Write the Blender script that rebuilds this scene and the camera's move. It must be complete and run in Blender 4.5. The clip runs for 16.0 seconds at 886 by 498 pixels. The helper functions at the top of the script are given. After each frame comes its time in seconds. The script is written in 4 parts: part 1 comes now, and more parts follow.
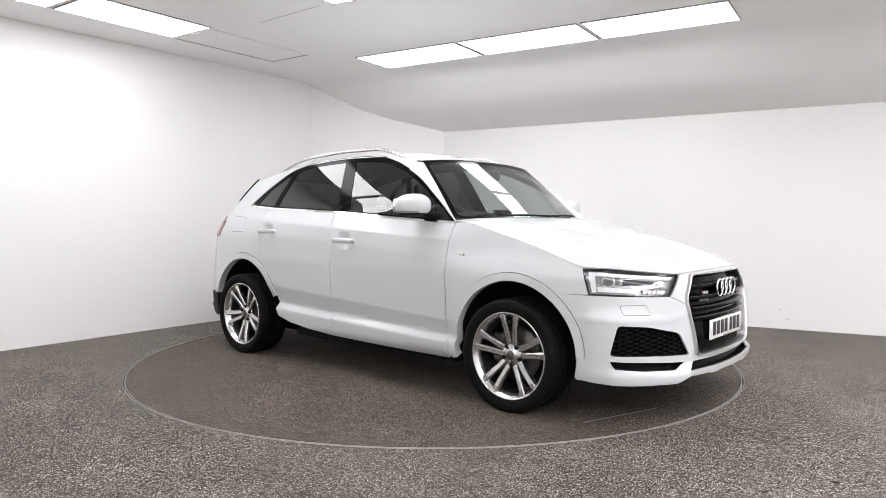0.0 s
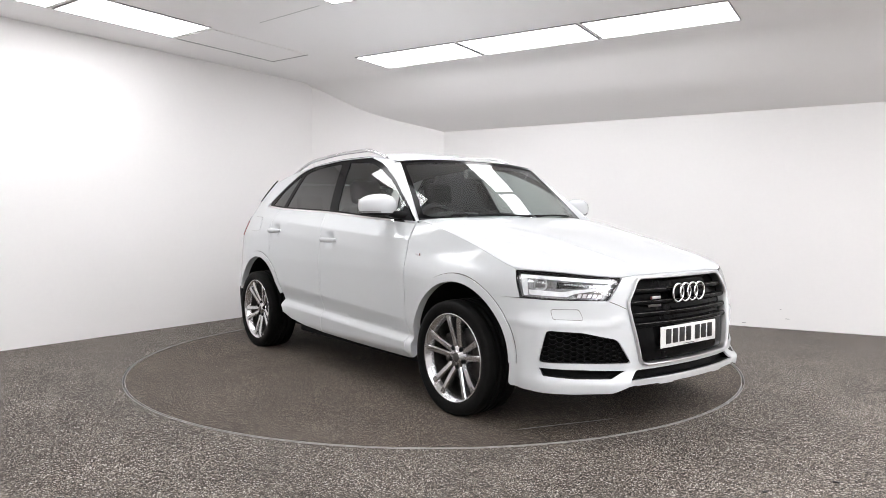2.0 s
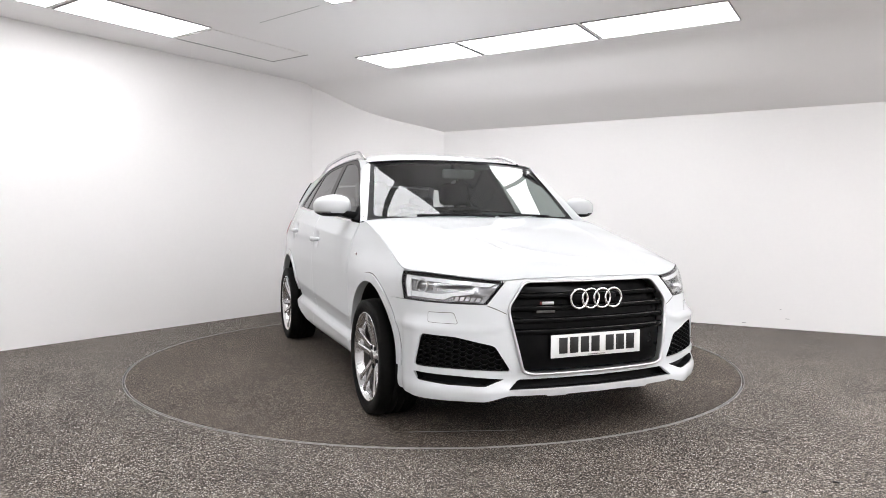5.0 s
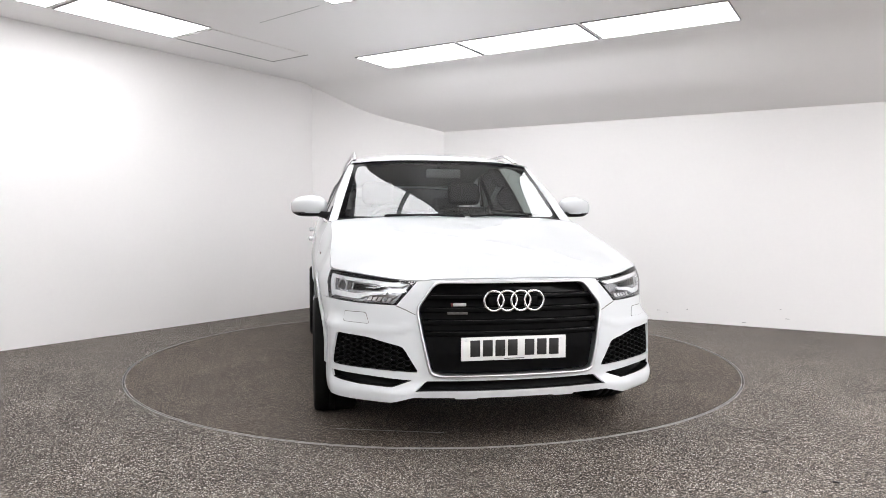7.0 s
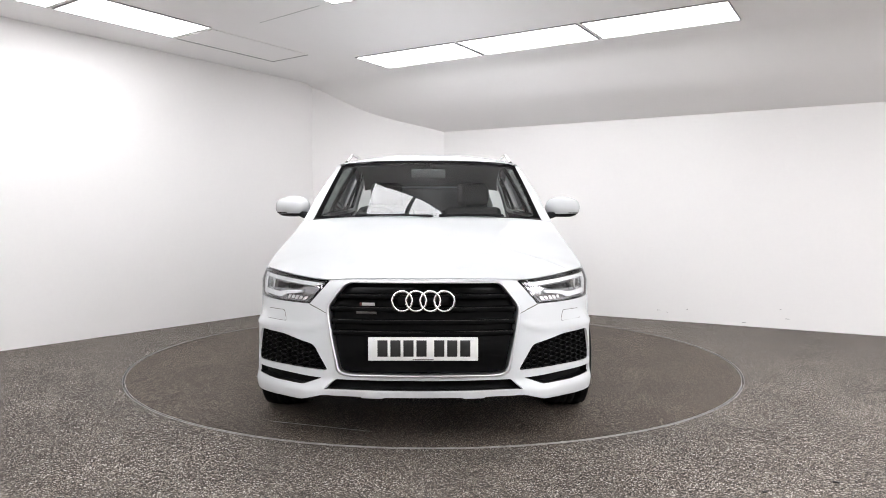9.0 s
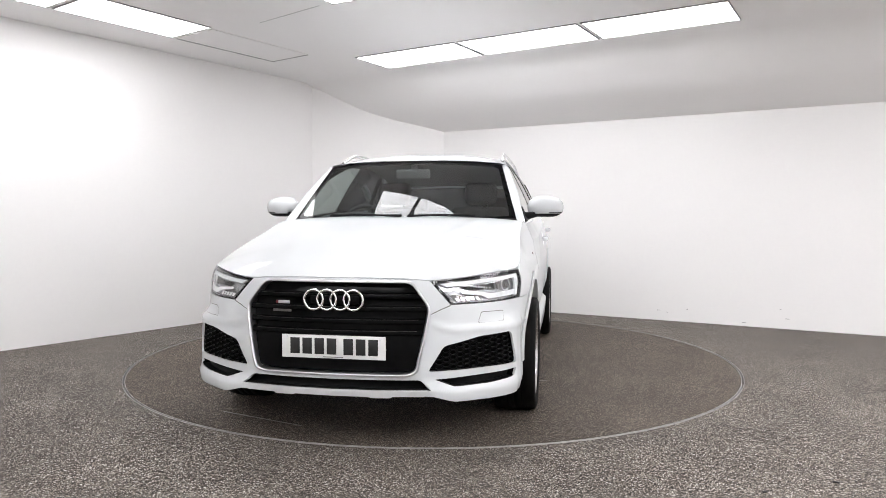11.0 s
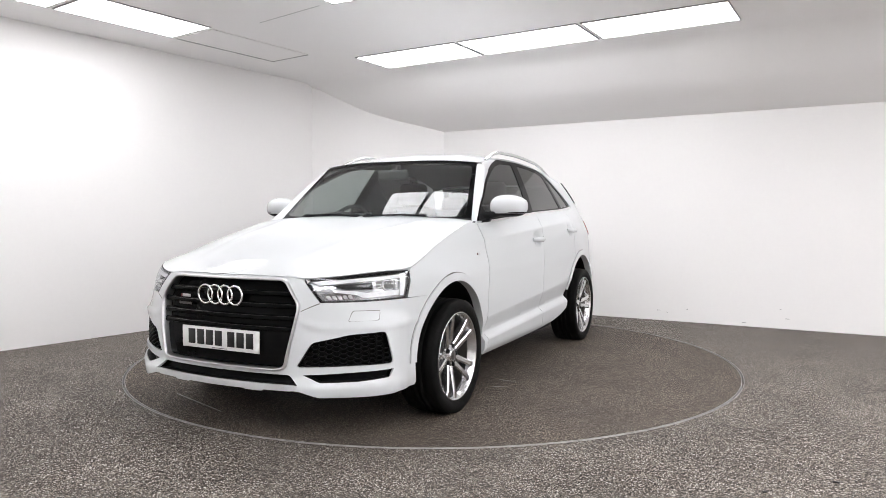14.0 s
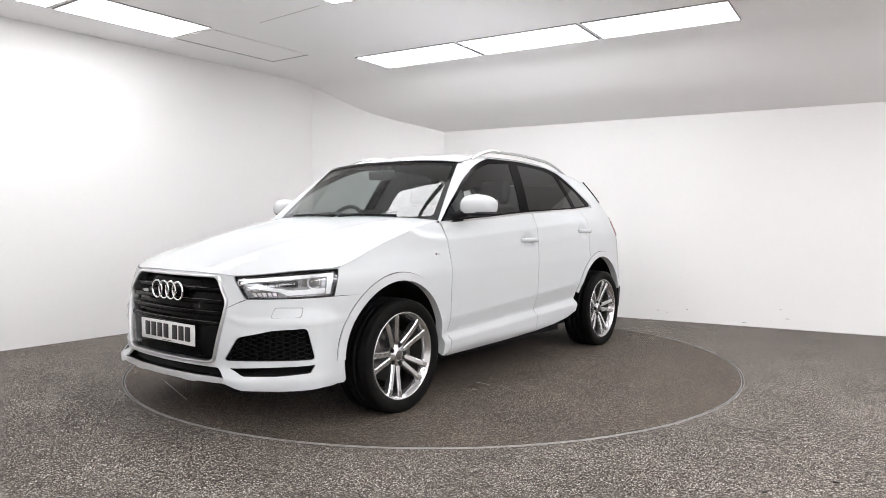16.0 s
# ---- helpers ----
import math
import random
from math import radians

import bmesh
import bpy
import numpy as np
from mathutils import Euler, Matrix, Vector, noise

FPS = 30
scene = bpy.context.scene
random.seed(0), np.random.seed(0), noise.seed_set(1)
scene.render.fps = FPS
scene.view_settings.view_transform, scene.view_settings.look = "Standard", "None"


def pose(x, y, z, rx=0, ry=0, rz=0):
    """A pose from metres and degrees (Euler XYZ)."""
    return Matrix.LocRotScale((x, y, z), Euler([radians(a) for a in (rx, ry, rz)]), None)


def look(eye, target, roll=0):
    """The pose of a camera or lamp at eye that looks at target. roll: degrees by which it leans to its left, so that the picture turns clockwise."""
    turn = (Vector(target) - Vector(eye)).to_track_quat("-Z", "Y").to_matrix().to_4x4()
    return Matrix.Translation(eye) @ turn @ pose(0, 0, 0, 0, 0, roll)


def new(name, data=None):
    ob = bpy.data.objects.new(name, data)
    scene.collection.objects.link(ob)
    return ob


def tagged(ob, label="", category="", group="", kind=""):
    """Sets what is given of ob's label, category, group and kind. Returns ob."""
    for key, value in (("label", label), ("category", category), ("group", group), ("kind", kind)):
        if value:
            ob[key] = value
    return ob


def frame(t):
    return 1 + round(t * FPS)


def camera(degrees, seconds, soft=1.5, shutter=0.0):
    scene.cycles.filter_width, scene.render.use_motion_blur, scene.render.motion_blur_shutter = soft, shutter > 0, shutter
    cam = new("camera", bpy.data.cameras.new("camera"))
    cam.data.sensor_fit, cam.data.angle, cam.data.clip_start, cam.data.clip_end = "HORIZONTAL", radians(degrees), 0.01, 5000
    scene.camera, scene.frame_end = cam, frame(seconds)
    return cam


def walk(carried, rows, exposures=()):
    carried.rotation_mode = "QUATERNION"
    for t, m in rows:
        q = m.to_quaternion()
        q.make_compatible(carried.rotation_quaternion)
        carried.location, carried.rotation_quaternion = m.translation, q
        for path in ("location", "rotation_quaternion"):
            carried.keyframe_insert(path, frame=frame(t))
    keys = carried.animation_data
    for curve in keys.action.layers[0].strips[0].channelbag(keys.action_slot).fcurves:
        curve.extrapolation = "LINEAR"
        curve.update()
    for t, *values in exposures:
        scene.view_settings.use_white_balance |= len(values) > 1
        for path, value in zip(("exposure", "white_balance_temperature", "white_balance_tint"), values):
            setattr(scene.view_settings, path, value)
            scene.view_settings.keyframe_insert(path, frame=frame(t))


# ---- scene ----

# ---------------------------------------------------------------- camera
EYE = Vector((0.0, -5.585, 1.106))
YAW, TILT, ROLL = radians(0.660), radians(-2.526), 0.105
AIM = Vector((math.sin(YAW) * math.cos(TILT), math.cos(YAW) * math.cos(TILT), math.sin(TILT)))
cam = camera(65.16, 16.0, soft=0.7)
walk(cam, [(0.0, look(EYE, EYE + AIM, ROLL)), (16.0, look(EYE, EYE + AIM, ROLL))], exposures=[(0.0, 0.0), (16.0, 0.0)])

# ---------------------------------------------------------------- light
PANEL_LIGHT = 8.9
world = bpy.data.worlds.new("world")
world.use_nodes = True
world.node_tree.nodes["Background"].inputs[0].default_value = (0.9, 0.95, 1.0, 1)
world.node_tree.nodes["Background"].inputs[1].default_value = 0.05
scene.world = world


# ---------------------------------------------------------------- materials
def mat(name, col, rough=0.5, metal=0.0, coat=0.0, col2=None, scale=8.0, fine=0.0, bump=0.0, bump_scale=200.0, spec=0.5, rvar=0.0):
    """A painted, plastic or metal surface: colour varied by two scales of noise, roughness variation and fine relief."""
    m = bpy.data.materials.new(name)
    m.use_nodes = True
    t = m.node_tree
    b = t.nodes["Principled BSDF"]
    b.inputs["Roughness"].default_value, b.inputs["Metallic"].default_value = rough, metal
    b.inputs["Coat Weight"].default_value, b.inputs["Coat Roughness"].default_value = coat, 0.03
    b.inputs["Specular IOR Level"].default_value = spec
    b.inputs["Base Color"].default_value = (*col, 1)
    co = t.nodes.new("ShaderNodeTexCoord")

    def noise_node(sc, detail=4):
        n = t.nodes.new("ShaderNodeTexNoise")
        n.inputs["Scale"].default_value, n.inputs["Detail"].default_value = sc, detail
        t.links.new(co.outputs["Object"], n.inputs["Vector"])
        return n.outputs["Fac"]

    if col2:
        mix = t.nodes.new("ShaderNodeMix")
        mix.data_type = "RGBA"
        mix.inputs[6].default_value, mix.inputs[7].default_value = (*col, 1), (*col2, 1)
        fac = noise_node(scale)
        if fine:
            add = t.nodes.new("ShaderNodeMix")
            add.inputs[0].default_value = 0.5
            t.links.new(fac, add.inputs[2])
            t.links.new(noise_node(fine), add.inputs[3])
            fac = add.outputs[0]
        ramp = t.nodes.new("ShaderNodeMapRange")
        ramp.inputs[1].default_value, ramp.inputs[2].default_value = 0.35, 0.65
        t.links.new(fac, ramp.inputs[0])
        t.links.new(ramp.outputs[0], mix.inputs[0])
        t.links.new(mix.outputs[2], b.inputs["Base Color"])
    if rvar:
        r = t.nodes.new("ShaderNodeMapRange")
        r.inputs[1].default_value, r.inputs[2].default_value = 0.3, 0.7
        r.inputs[3].default_value, r.inputs[4].default_value = max(0.0, rough - rvar), rough + rvar
        t.links.new(noise_node(scale * 1.7), r.inputs[0])
        t.links.new(r.outputs[0], b.inputs["Roughness"])
    if bump:
        bp = t.nodes.new("ShaderNodeBump")
        bp.inputs["Strength"].default_value, bp.inputs["Distance"].default_value = bump, 0.002
        t.links.new(noise_node(bump_scale), bp.inputs["Height"])
        t.links.new(bp.outputs[0], b.inputs["Normal"])
    return m


def gravel_mat(name, tone, size):
    """Resin-bound gravel: small brown, grey, buff and black stones under thin dirt; tone carries the dirt and, on the
    disc, shade.
    """
    m = bpy.data.materials.new(name)
    m.use_nodes = True
    t = m.node_tree
    b = t.nodes["Principled BSDF"]
    co = t.nodes.new("ShaderNodeTexCoord")
    v = t.nodes.new("ShaderNodeTexVoronoi")
    v.inputs["Scale"].default_value = size
    t.links.new(co.outputs["Object"], v.inputs["Vector"])
    sep = t.nodes.new("ShaderNodeSeparateColor")
    t.links.new(v.outputs["Color"], sep.inputs[0])
    ramp = t.nodes.new("ShaderNodeValToRGB")
    e = ramp.color_ramp.elements
    stones = ((0.0, (0.006, 0.005, 0.004)), (0.34, (0.034, 0.027, 0.021)), (0.58, (0.105, 0.084, 0.068)), (0.78, (0.21, 0.172, 0.142)), (0.91, (0.40, 0.36, 0.32)), (1.0, (0.66, 0.63, 0.59)))
    e[0].position, e[0].color = stones[0][0], (*stones[0][1], 1)
    e[1].position, e[1].color = stones[-1][0], (*stones[-1][1], 1)
    for p, c in stones[1:-1]:
        q = e.new(p)
        q.color = (*c, 1)
    t.links.new(sep.outputs[0], ramp.inputs[0])
    big = t.nodes.new("ShaderNodeTexNoise")
    big.inputs["Scale"].default_value, big.inputs["Detail"].default_value = 2.2, 6
    t.links.new(co.outputs["Object"], big.inputs["Vector"])
    mr = t.nodes.new("ShaderNodeMapRange")
    mr.inputs[1].default_value, mr.inputs[2].default_value, mr.inputs[3].default_value, mr.inputs[4].default_value = 0.3, 0.7, 0.80, 1.15
    t.links.new(big.outputs["Fac"], mr.inputs[0])
    mul = t.nodes.new("ShaderNodeVectorMath")
    mul.operation = "SCALE"
    t.links.new(ramp.outputs[0], mul.inputs[0])
    t.links.new(mr.outputs[0], mul.inputs[3])
    toned = t.nodes.new("ShaderNodeVectorMath")
    toned.operation, toned.inputs[1].default_value = "MULTIPLY", tone
    t.links.new(mul.outputs[0], toned.inputs[0])
    t.links.new(toned.outputs[0], b.inputs["Base Color"])
    b.inputs["Roughness"].default_value = 0.72
    b.inputs["Specular IOR Level"].default_value = 0.3
    bp = t.nodes.new("ShaderNodeBump")
    bp.inputs["Strength"].default_value, bp.inputs["Distance"].default_value = 0.7, 0.003
    inv = t.nodes.new("ShaderNodeMath")
    inv.operation, inv.inputs[0].default_value = "SUBTRACT", 1.0
    t.links.new(v.outputs["Distance"], inv.inputs[1])
    t.links.new(inv.outputs[0], bp.inputs["Height"])
    t.links.new(bp.outputs[0], b.inputs["Normal"])
    return m


def glow_mat(name, col, strength):
    m = bpy.data.materials.new(name)
    m.use_nodes = True
    b = m.node_tree.nodes["Principled BSDF"]
    b.inputs["Base Color"].default_value = (*col, 1)
    b.inputs["Emission Color"].default_value = (*col, 1)
    b.inputs["Emission Strength"].default_value = strength
    return m


def pane_mat(name, tint, gloss=0.085):
    """Thin glass: tinted see-through, with mirror gloss that grows towards grazing angles."""
    m = bpy.data.materials.new(name)
    m.use_nodes = True
    t = m.node_tree
    t.nodes.remove(t.nodes["Principled BSDF"])
    tr, gl, lw, mx = (t.nodes.new("ShaderNode" + k) for k in ("BsdfTransparent", "BsdfGlossy", "LayerWeight", "MixShader"))
    pw, mr = t.nodes.new("ShaderNodeMath"), t.nodes.new("ShaderNodeMapRange")
    tr.inputs[0].default_value = (*tint, 1)
    gl.inputs["Roughness"].default_value = 0.0
    lw.inputs["Blend"].default_value = 0.5
    pw.operation, pw.inputs[1].default_value = "POWER", 4.5
    mr.inputs[3].default_value, mr.inputs[4].default_value = gloss, 1.0
    t.links.new(lw.outputs["Facing"], pw.inputs[0])
    t.links.new(pw.outputs[0], mr.inputs[0])
    t.links.new(mr.outputs[0], mx.inputs[0])
    t.links.new(tr.outputs[0], mx.inputs[1])
    t.links.new(gl.outputs[0], mx.inputs[2])
    t.links.new(mx.outputs[0], t.nodes["Material Output"].inputs[0])
    return m


WALL = mat("white_wall_paint", (0.885, 0.872, 0.870), 0.6, col2=(0.90, 0.888, 0.882), scale=1.3, fine=30, bump=0.08, bump_scale=160, rvar=0.06)
CEIL = mat("white_ceiling_paint", (0.935, 0.923, 0.921), 0.75, col2=(0.945, 0.933, 0.931), scale=1.0, fine=25, bump=0.06, bump_scale=120)
GRAVEL = gravel_mat("resin_gravel", (0.98, 1.0, 1.01), 240)
# darker and browner for dirt, with shade round the car put into the tone
SHADED_WORN_GRAVEL = gravel_mat("trodden_shaded_resin_gravel", (0.71, 0.67, 0.63), 240)
TRIM = mat("worn_aluminium", (0.50, 0.49, 0.48), 0.5, 0.3, col2=(0.22, 0.21, 0.20), scale=18, fine=150)
GLOW = glow_mat("light_diffuser", (0.985, 0.98, 1.0), PANEL_LIGHT)
FRAME = mat("grey_panel_frame", (0.42, 0.42, 0.42), 0.5, col2=(0.36, 0.36, 0.36), scale=12)
SEAM = mat("grey_joint", (0.13, 0.125, 0.125), 0.8, col2=(0.32, 0.31, 0.31), scale=9)
PAINT = mat("white_car_paint", (0.63, 0.65, 0.665), 0.55, 0.0, 0.7, col2=(0.62, 0.64, 0.655), scale=3, fine=400, spec=0.25)
GLOSS_BLACK = mat("gloss_black", (0.003, 0.003, 0.0035), 0.09, spec=0.06, col2=(0.005, 0.005, 0.005), scale=30, rvar=0.03)
PLASTIC = mat("black_plastic", (0.008, 0.008, 0.009), 0.55, spec=0.12, col2=(0.012, 0.012, 0.013), scale=60, bump=0.2, bump_scale=700)
SATIN = mat("satin_black_mesh", (0.004, 0.004, 0.0045), 0.4, spec=0.06, col2=(0.006, 0.006, 0.006), scale=50)
RUBBER = mat("tyre_rubber", (0.005, 0.005, 0.005), 0.62, spec=0.09, col2=(0.008, 0.0078, 0.0075), scale=25, fine=180, bump=0.3, bump_scale=420)
CHROME = mat("chrome", (0.86, 0.86, 0.87), 0.06, 1.0, rvar=0.03, scale=20)
SILVER = mat("satin_silver", (0.62, 0.62, 0.63), 0.36, 1.0, rvar=0.05, scale=15)
ALLOY = mat("silver_alloy_paint", (0.66, 0.66, 0.67), 0.24, 0.95, 0.3, col2=(0.60, 0.60, 0.61), scale=20, fine=220)
SKID = mat("satin_silver_paint", (0.66, 0.67, 0.68), 0.35, 0.3, 0.3, col2=(0.62, 0.63, 0.64), scale=20)
IRON = mat("brake_iron", (0.16, 0.15, 0.145), 0.45, 0.9, col2=(0.09, 0.085, 0.08), scale=30, fine=200)
CLOTH = mat("black_seat_cloth", (0.022, 0.022, 0.024), 0.9, col2=(0.034, 0.034, 0.036), scale=40, fine=300, bump=0.5, bump_scale=600)
LINING = mat("dark_cabin_lining", (0.03, 0.03, 0.032), 0.85, col2=(0.042, 0.042, 0.044), scale=30, bump=0.3, bump_scale=500)
HEADLINER = mat("grey_headlining", (0.10, 0.10, 0.10), 0.95, col2=(0.12, 0.12, 0.12), scale=30, bump=0.3, bump_scale=500)
PLATE = mat("white_plate", (0.80, 0.80, 0.79), 0.35, col2=(0.76, 0.76, 0.75), scale=30)
INK = mat("black_ink", (0.01, 0.01, 0.01), 0.4, col2=(0.014, 0.014, 0.014), scale=60)
RED = mat("red_lamp_plastic", (0.30, 0.01, 0.012), 0.12, coat=0.8, col2=(0.22, 0.008, 0.01), scale=50)
RED_TRIM = mat("red_enamel", (0.12, 0.012, 0.012), 0.3, col2=(0.09, 0.01, 0.01), scale=80)
LAMP_WHITE = mat("white_light_guide", (0.92, 0.93, 0.94), 0.25, coat=0.6, col2=(0.80, 0.81, 0.82), scale=60)
PAPER = mat("white_paper", (0.78, 0.78, 0.78), 0.7, col2=(0.75, 0.75, 0.75), scale=20)
GLASS = pane_mat("clear_window_glass", (0.66, 0.71, 0.70))
DOOR_GLASS = pane_mat("green_tinted_glass", (0.56, 0.61, 0.59))
TINT = pane_mat("dark_privacy_glass", (0.055, 0.058, 0.06))
LENS = pane_mat("clear_lamp_lens", (0.95, 0.96, 0.97), 0.06)
REFLECTOR = mat("lamp_reflector", (0.50, 0.505, 0.52), 0.18, 0.7, 0.3, col2=(0.40, 0.405, 0.42), scale=60)
MIRROR = mat("mirror_glass", (0.85, 0.86, 0.87), 0.01, 1.0)


# ---------------------------------------------------------------- mesh helpers
def link(name, bm, material, parent=None, label=""):
    me = bpy.data.meshes.new(name)
    bm.to_mesh(me)
    bm.free()
    me.materials.append(material)
    ob = new(name, me)
    if parent:
        ob.parent = parent
    return tagged(ob, label)


part = link


def prism(pts, z0, z1, bm=None):
    """An upright block over a plan polygon."""
    bm = bm or bmesh.new()
    lo = [bm.verts.new((x, y, z0)) for x, y in pts]
    hi = [bm.verts.new((x, y, z1)) for x, y in pts]
    bm.faces.new(lo[::-1]), bm.faces.new(hi)
    for i in range(len(pts)):
        j = (i + 1) % len(pts)
        bm.faces.new((lo[i], lo[j], hi[j], hi[i]))
    bmesh.ops.recalc_face_normals(bm, faces=bm.faces)
    return bm


def box(size, at=(0, 0, 0), rot=(0, 0, 0), bevel=0.0, seg=2, bm=None):
    """A box with rounded edges."""
    tmp = bmesh.new()
    bmesh.ops.create_cube(tmp, size=1)
    bmesh.ops.scale(tmp, vec=size, verts=tmp.verts)
    if bevel:
        bmesh.ops.bevel(tmp, geom=tmp.edges[:], offset=bevel, segments=seg, profile=0.5, affect="EDGES")
    bmesh.ops.transform(tmp, matrix=pose(*at, *rot), verts=tmp.verts)
    if bevel:
        for f in tmp.faces:
            f.smooth = True
    return merge(tmp, bm)


def merge(tmp, bm):
    if bm is None:
        return tmp
    me = bpy.data.meshes.new("join")
    tmp.to_mesh(me)
    tmp.free()
    bm.from_mesh(me)
    bpy.data.meshes.remove(me)
    return bm


def ring(r0, r1, z0, z1, n=160):
    """A flat annulus with depth."""
    bm = bmesh.new()
    rows = []
    for r, z in ((r0, z1), (r1, z1), (r1, z0), (r0, z0)):
        rows.append([bm.verts.new((r * math.cos(2 * math.pi * i / n), r * math.sin(2 * math.pi * i / n), z)) for i in range(n)])
    for a, b in ((0, 1), (1, 2), (2, 3), (3, 0)):
        for i in range(n):
            j = (i + 1) % n
            bm.faces.new((rows[a][i], rows[b][i], rows[b][j], rows[a][j]))
    bmesh.ops.recalc_face_normals(bm, faces=bm.faces)
    return bm


def curve(*pts):
    """A smooth function through (t, value) points."""
    t, v = np.array([p[0] for p in pts], float), np.array([p[1] for p in pts], float)
    d = np.diff(v) / np.diff(t)
    m = np.concatenate([[d[0]], np.where(d[:-1] * d[1:] > 0, 2 * d[:-1] * d[1:] / np.where(d[:-1] + d[1:] == 0, 1, d[:-1] + d[1:]), 0), [d[-1]]])

    def f(q):
        q = min(max(q, t[0]), t[-1])
        i = min(max(int(np.searchsorted(t, q)) - 1, 0), len(t) - 2)
        h = t[i + 1] - t[i]
        u = (q - t[i]) / h
        return float((2 * u**3 - 3 * u**2 + 1) * v[i] + (u**3 - 2 * u**2 + u) * h * m[i] + (3 * u**2 - 2 * u**3) * v[i + 1] + (u**3 - u**2) * h * m[i + 1])

    return f


def inside(poly, q):
    q = np.asarray(q)
    x, y = q[:, 0], q[:, 1]
    r = np.zeros(len(q), bool)
    for (ax, ay), (bx, by) in zip(poly, poly[1:] + poly[:1]):
        if ay != by:
            r ^= ((ay > y) != (by > y)) & (x < (bx - ax) * (y - ay) / (by - ay) + ax)
    return r


def resample(poly, step):
    out = []
    for a, b in zip(poly, poly[1:] + poly[:1]):
        n = max(1, math.ceil(math.hypot(b[0] - a[0], b[1] - a[1]) / step))
        out += [(a[0] + (b[0] - a[0]) * i / n, a[1] + (b[1] - a[1]) * i / n) for i in range(n)]
    return out


def rounded(poly, r, n=4):
    """The polygon with its corners rounded."""
    out = []
    for i, p in enumerate(poly):
        a, b = Vector(poly[i - 1]), Vector(poly[(i + 1) % len(poly)])
        p = Vector(p)
        k = min(r, (a - p).length * 0.45, (b - p).length * 0.45)
        u, w = p + (a - p).normalized() * k, p + (b - p).normalized() * k
        out += [tuple((1 - t) ** 2 * u + 2 * t * (1 - t) * p + t * t * w) for t in (i / n for i in range(n + 1))]
    return out


def patch(outer, fn, out, holes=(), step=0.03, lip=0.012, bm=None, lines=()):
    """A skin over a flat region, bent into place by fn(u, v) and turned towards out, with its edges folded inwards by lip."""
    from mathutils.geometry import delaunay_2d_cdt
    loops = [resample(list(p), step) for p in (outer, *holes)]
    pts, edges = [], []
    for lp in loops:
        k = len(pts)
        pts += lp
        edges += [(k + i, k + (i + 1) % len(lp)) for i in range(len(lp))]
    for ln in lines:
        k = len(pts)
        pts += list(ln)
        edges += [(k + i, k + i + 1) for i in range(len(ln) - 1)]
    ed = np.array(pts)
    lo, hi = ed.min(0), ed.max(0)
    gx, gy = np.meshgrid(np.arange(lo[0] + step / 2, hi[0], step), np.arange(lo[1] + step / 2, hi[1], step))
    g = np.stack([gx.ravel(), gy.ravel()], 1)

    def within(q):
        k = inside(loops[0], q)
        for h in loops[1:]:
            k &= ~inside(h, q)
        return k

    if len(g):
        g = g[within(g)]
    if len(g):
        near = np.array([np.min((ed[:, 0] - p[0]) ** 2 + (ed[:, 1] - p[1]) ** 2) for p in g])
        g = g[near > (0.45 * step) ** 2]
    vs, _, fs, *_ = delaunay_2d_cdt([Vector(p) for p in pts] + [Vector(p) for p in g], edges, [], 0, 1e-6)
    cen = np.array([[sum(vs[i][k] for i in f) / 3 for k in (0, 1)] for f in fs])
    keep = within(cen)
    thin = np.array([abs((vs[b][0] - vs[a][0]) * (vs[c][1] - vs[a][1]) - (vs[c][0] - vs[a][0]) * (vs[b][1] - vs[a][1])) for a, b, c in fs])
    keep &= thin > 2e-3 * step * step
    tmp = bmesh.new()
    bv = [tmp.verts.new(fn(v[0], v[1])) for v in vs]
    for f, k in zip(fs, keep):
        if k:
            tmp.faces.new([bv[i] for i in f]).smooth = True
    bmesh.ops.delete(tmp, geom=[v for v in tmp.verts if not v.link_faces], context="VERTS")
    tmp.normal_update()
    total = Vector()
    for f in tmp.faces:
        total += f.normal * f.calc_area()
    if total.dot(Vector(out)) < 0:
        bmesh.ops.reverse_faces(tmp, faces=tmp.faces)
        tmp.normal_update()
    if lip:
        rim = [e for e in tmp.edges if len(e.link_faces) == 1]
        low = {}
        for e in rim:
            for v in e.verts:
                if v not in low:
                    low[v] = v.co - v.normal * lip
        low = {v: tmp.verts.new(c) for v, c in low.items()}
        for e in rim:
            lo_ = e.link_loops[0]
            a, b = lo_.vert, lo_.link_loop_next.vert
            tmp.faces.new((b, a, low[a], low[b]))
            e.smooth = False
    return merge(tmp, bm)


def loft(rows, out, closed=False, smooth=True, bm=None, thick=0.0):
    """A skin over rows of points."""
    tmp = bmesh.new()
    vv = [[tmp.verts.new(p) for p in r] for r in rows]
    n = len(rows[0])
    for a, b in zip(vv, vv[1:]):
        for i in range(n if closed else n - 1):
            j = (i + 1) % n
            tmp.faces.new((a[i], a[j], b[j], b[i])).smooth = smooth
    tmp.normal_update()
    if out is None:
        bmesh.ops.recalc_face_normals(tmp, faces=tmp.faces)
    else:
        total = Vector()
        for f in tmp.faces:
            total += f.normal * f.calc_area()
        if total.dot(Vector(out)) < 0:
            bmesh.ops.reverse_faces(tmp, faces=tmp.faces)
    if thick:
        tmp.normal_update()
        bmesh.ops.solidify(tmp, geom=tmp.faces[:], thickness=thick)
    return merge(tmp, bm)


def lathe(profile, n=48, bm=None, closed=False):
    """A turned body about the y axis from (radius, y) points."""
    rows = [[(r * math.cos(2 * math.pi * i / n), y, r * math.sin(2 * math.pi * i / n)) for i in range(n)] for r, y in profile]
    if closed:
        rows.append(rows[0])
    return loft(rows, None, True, True, bm)


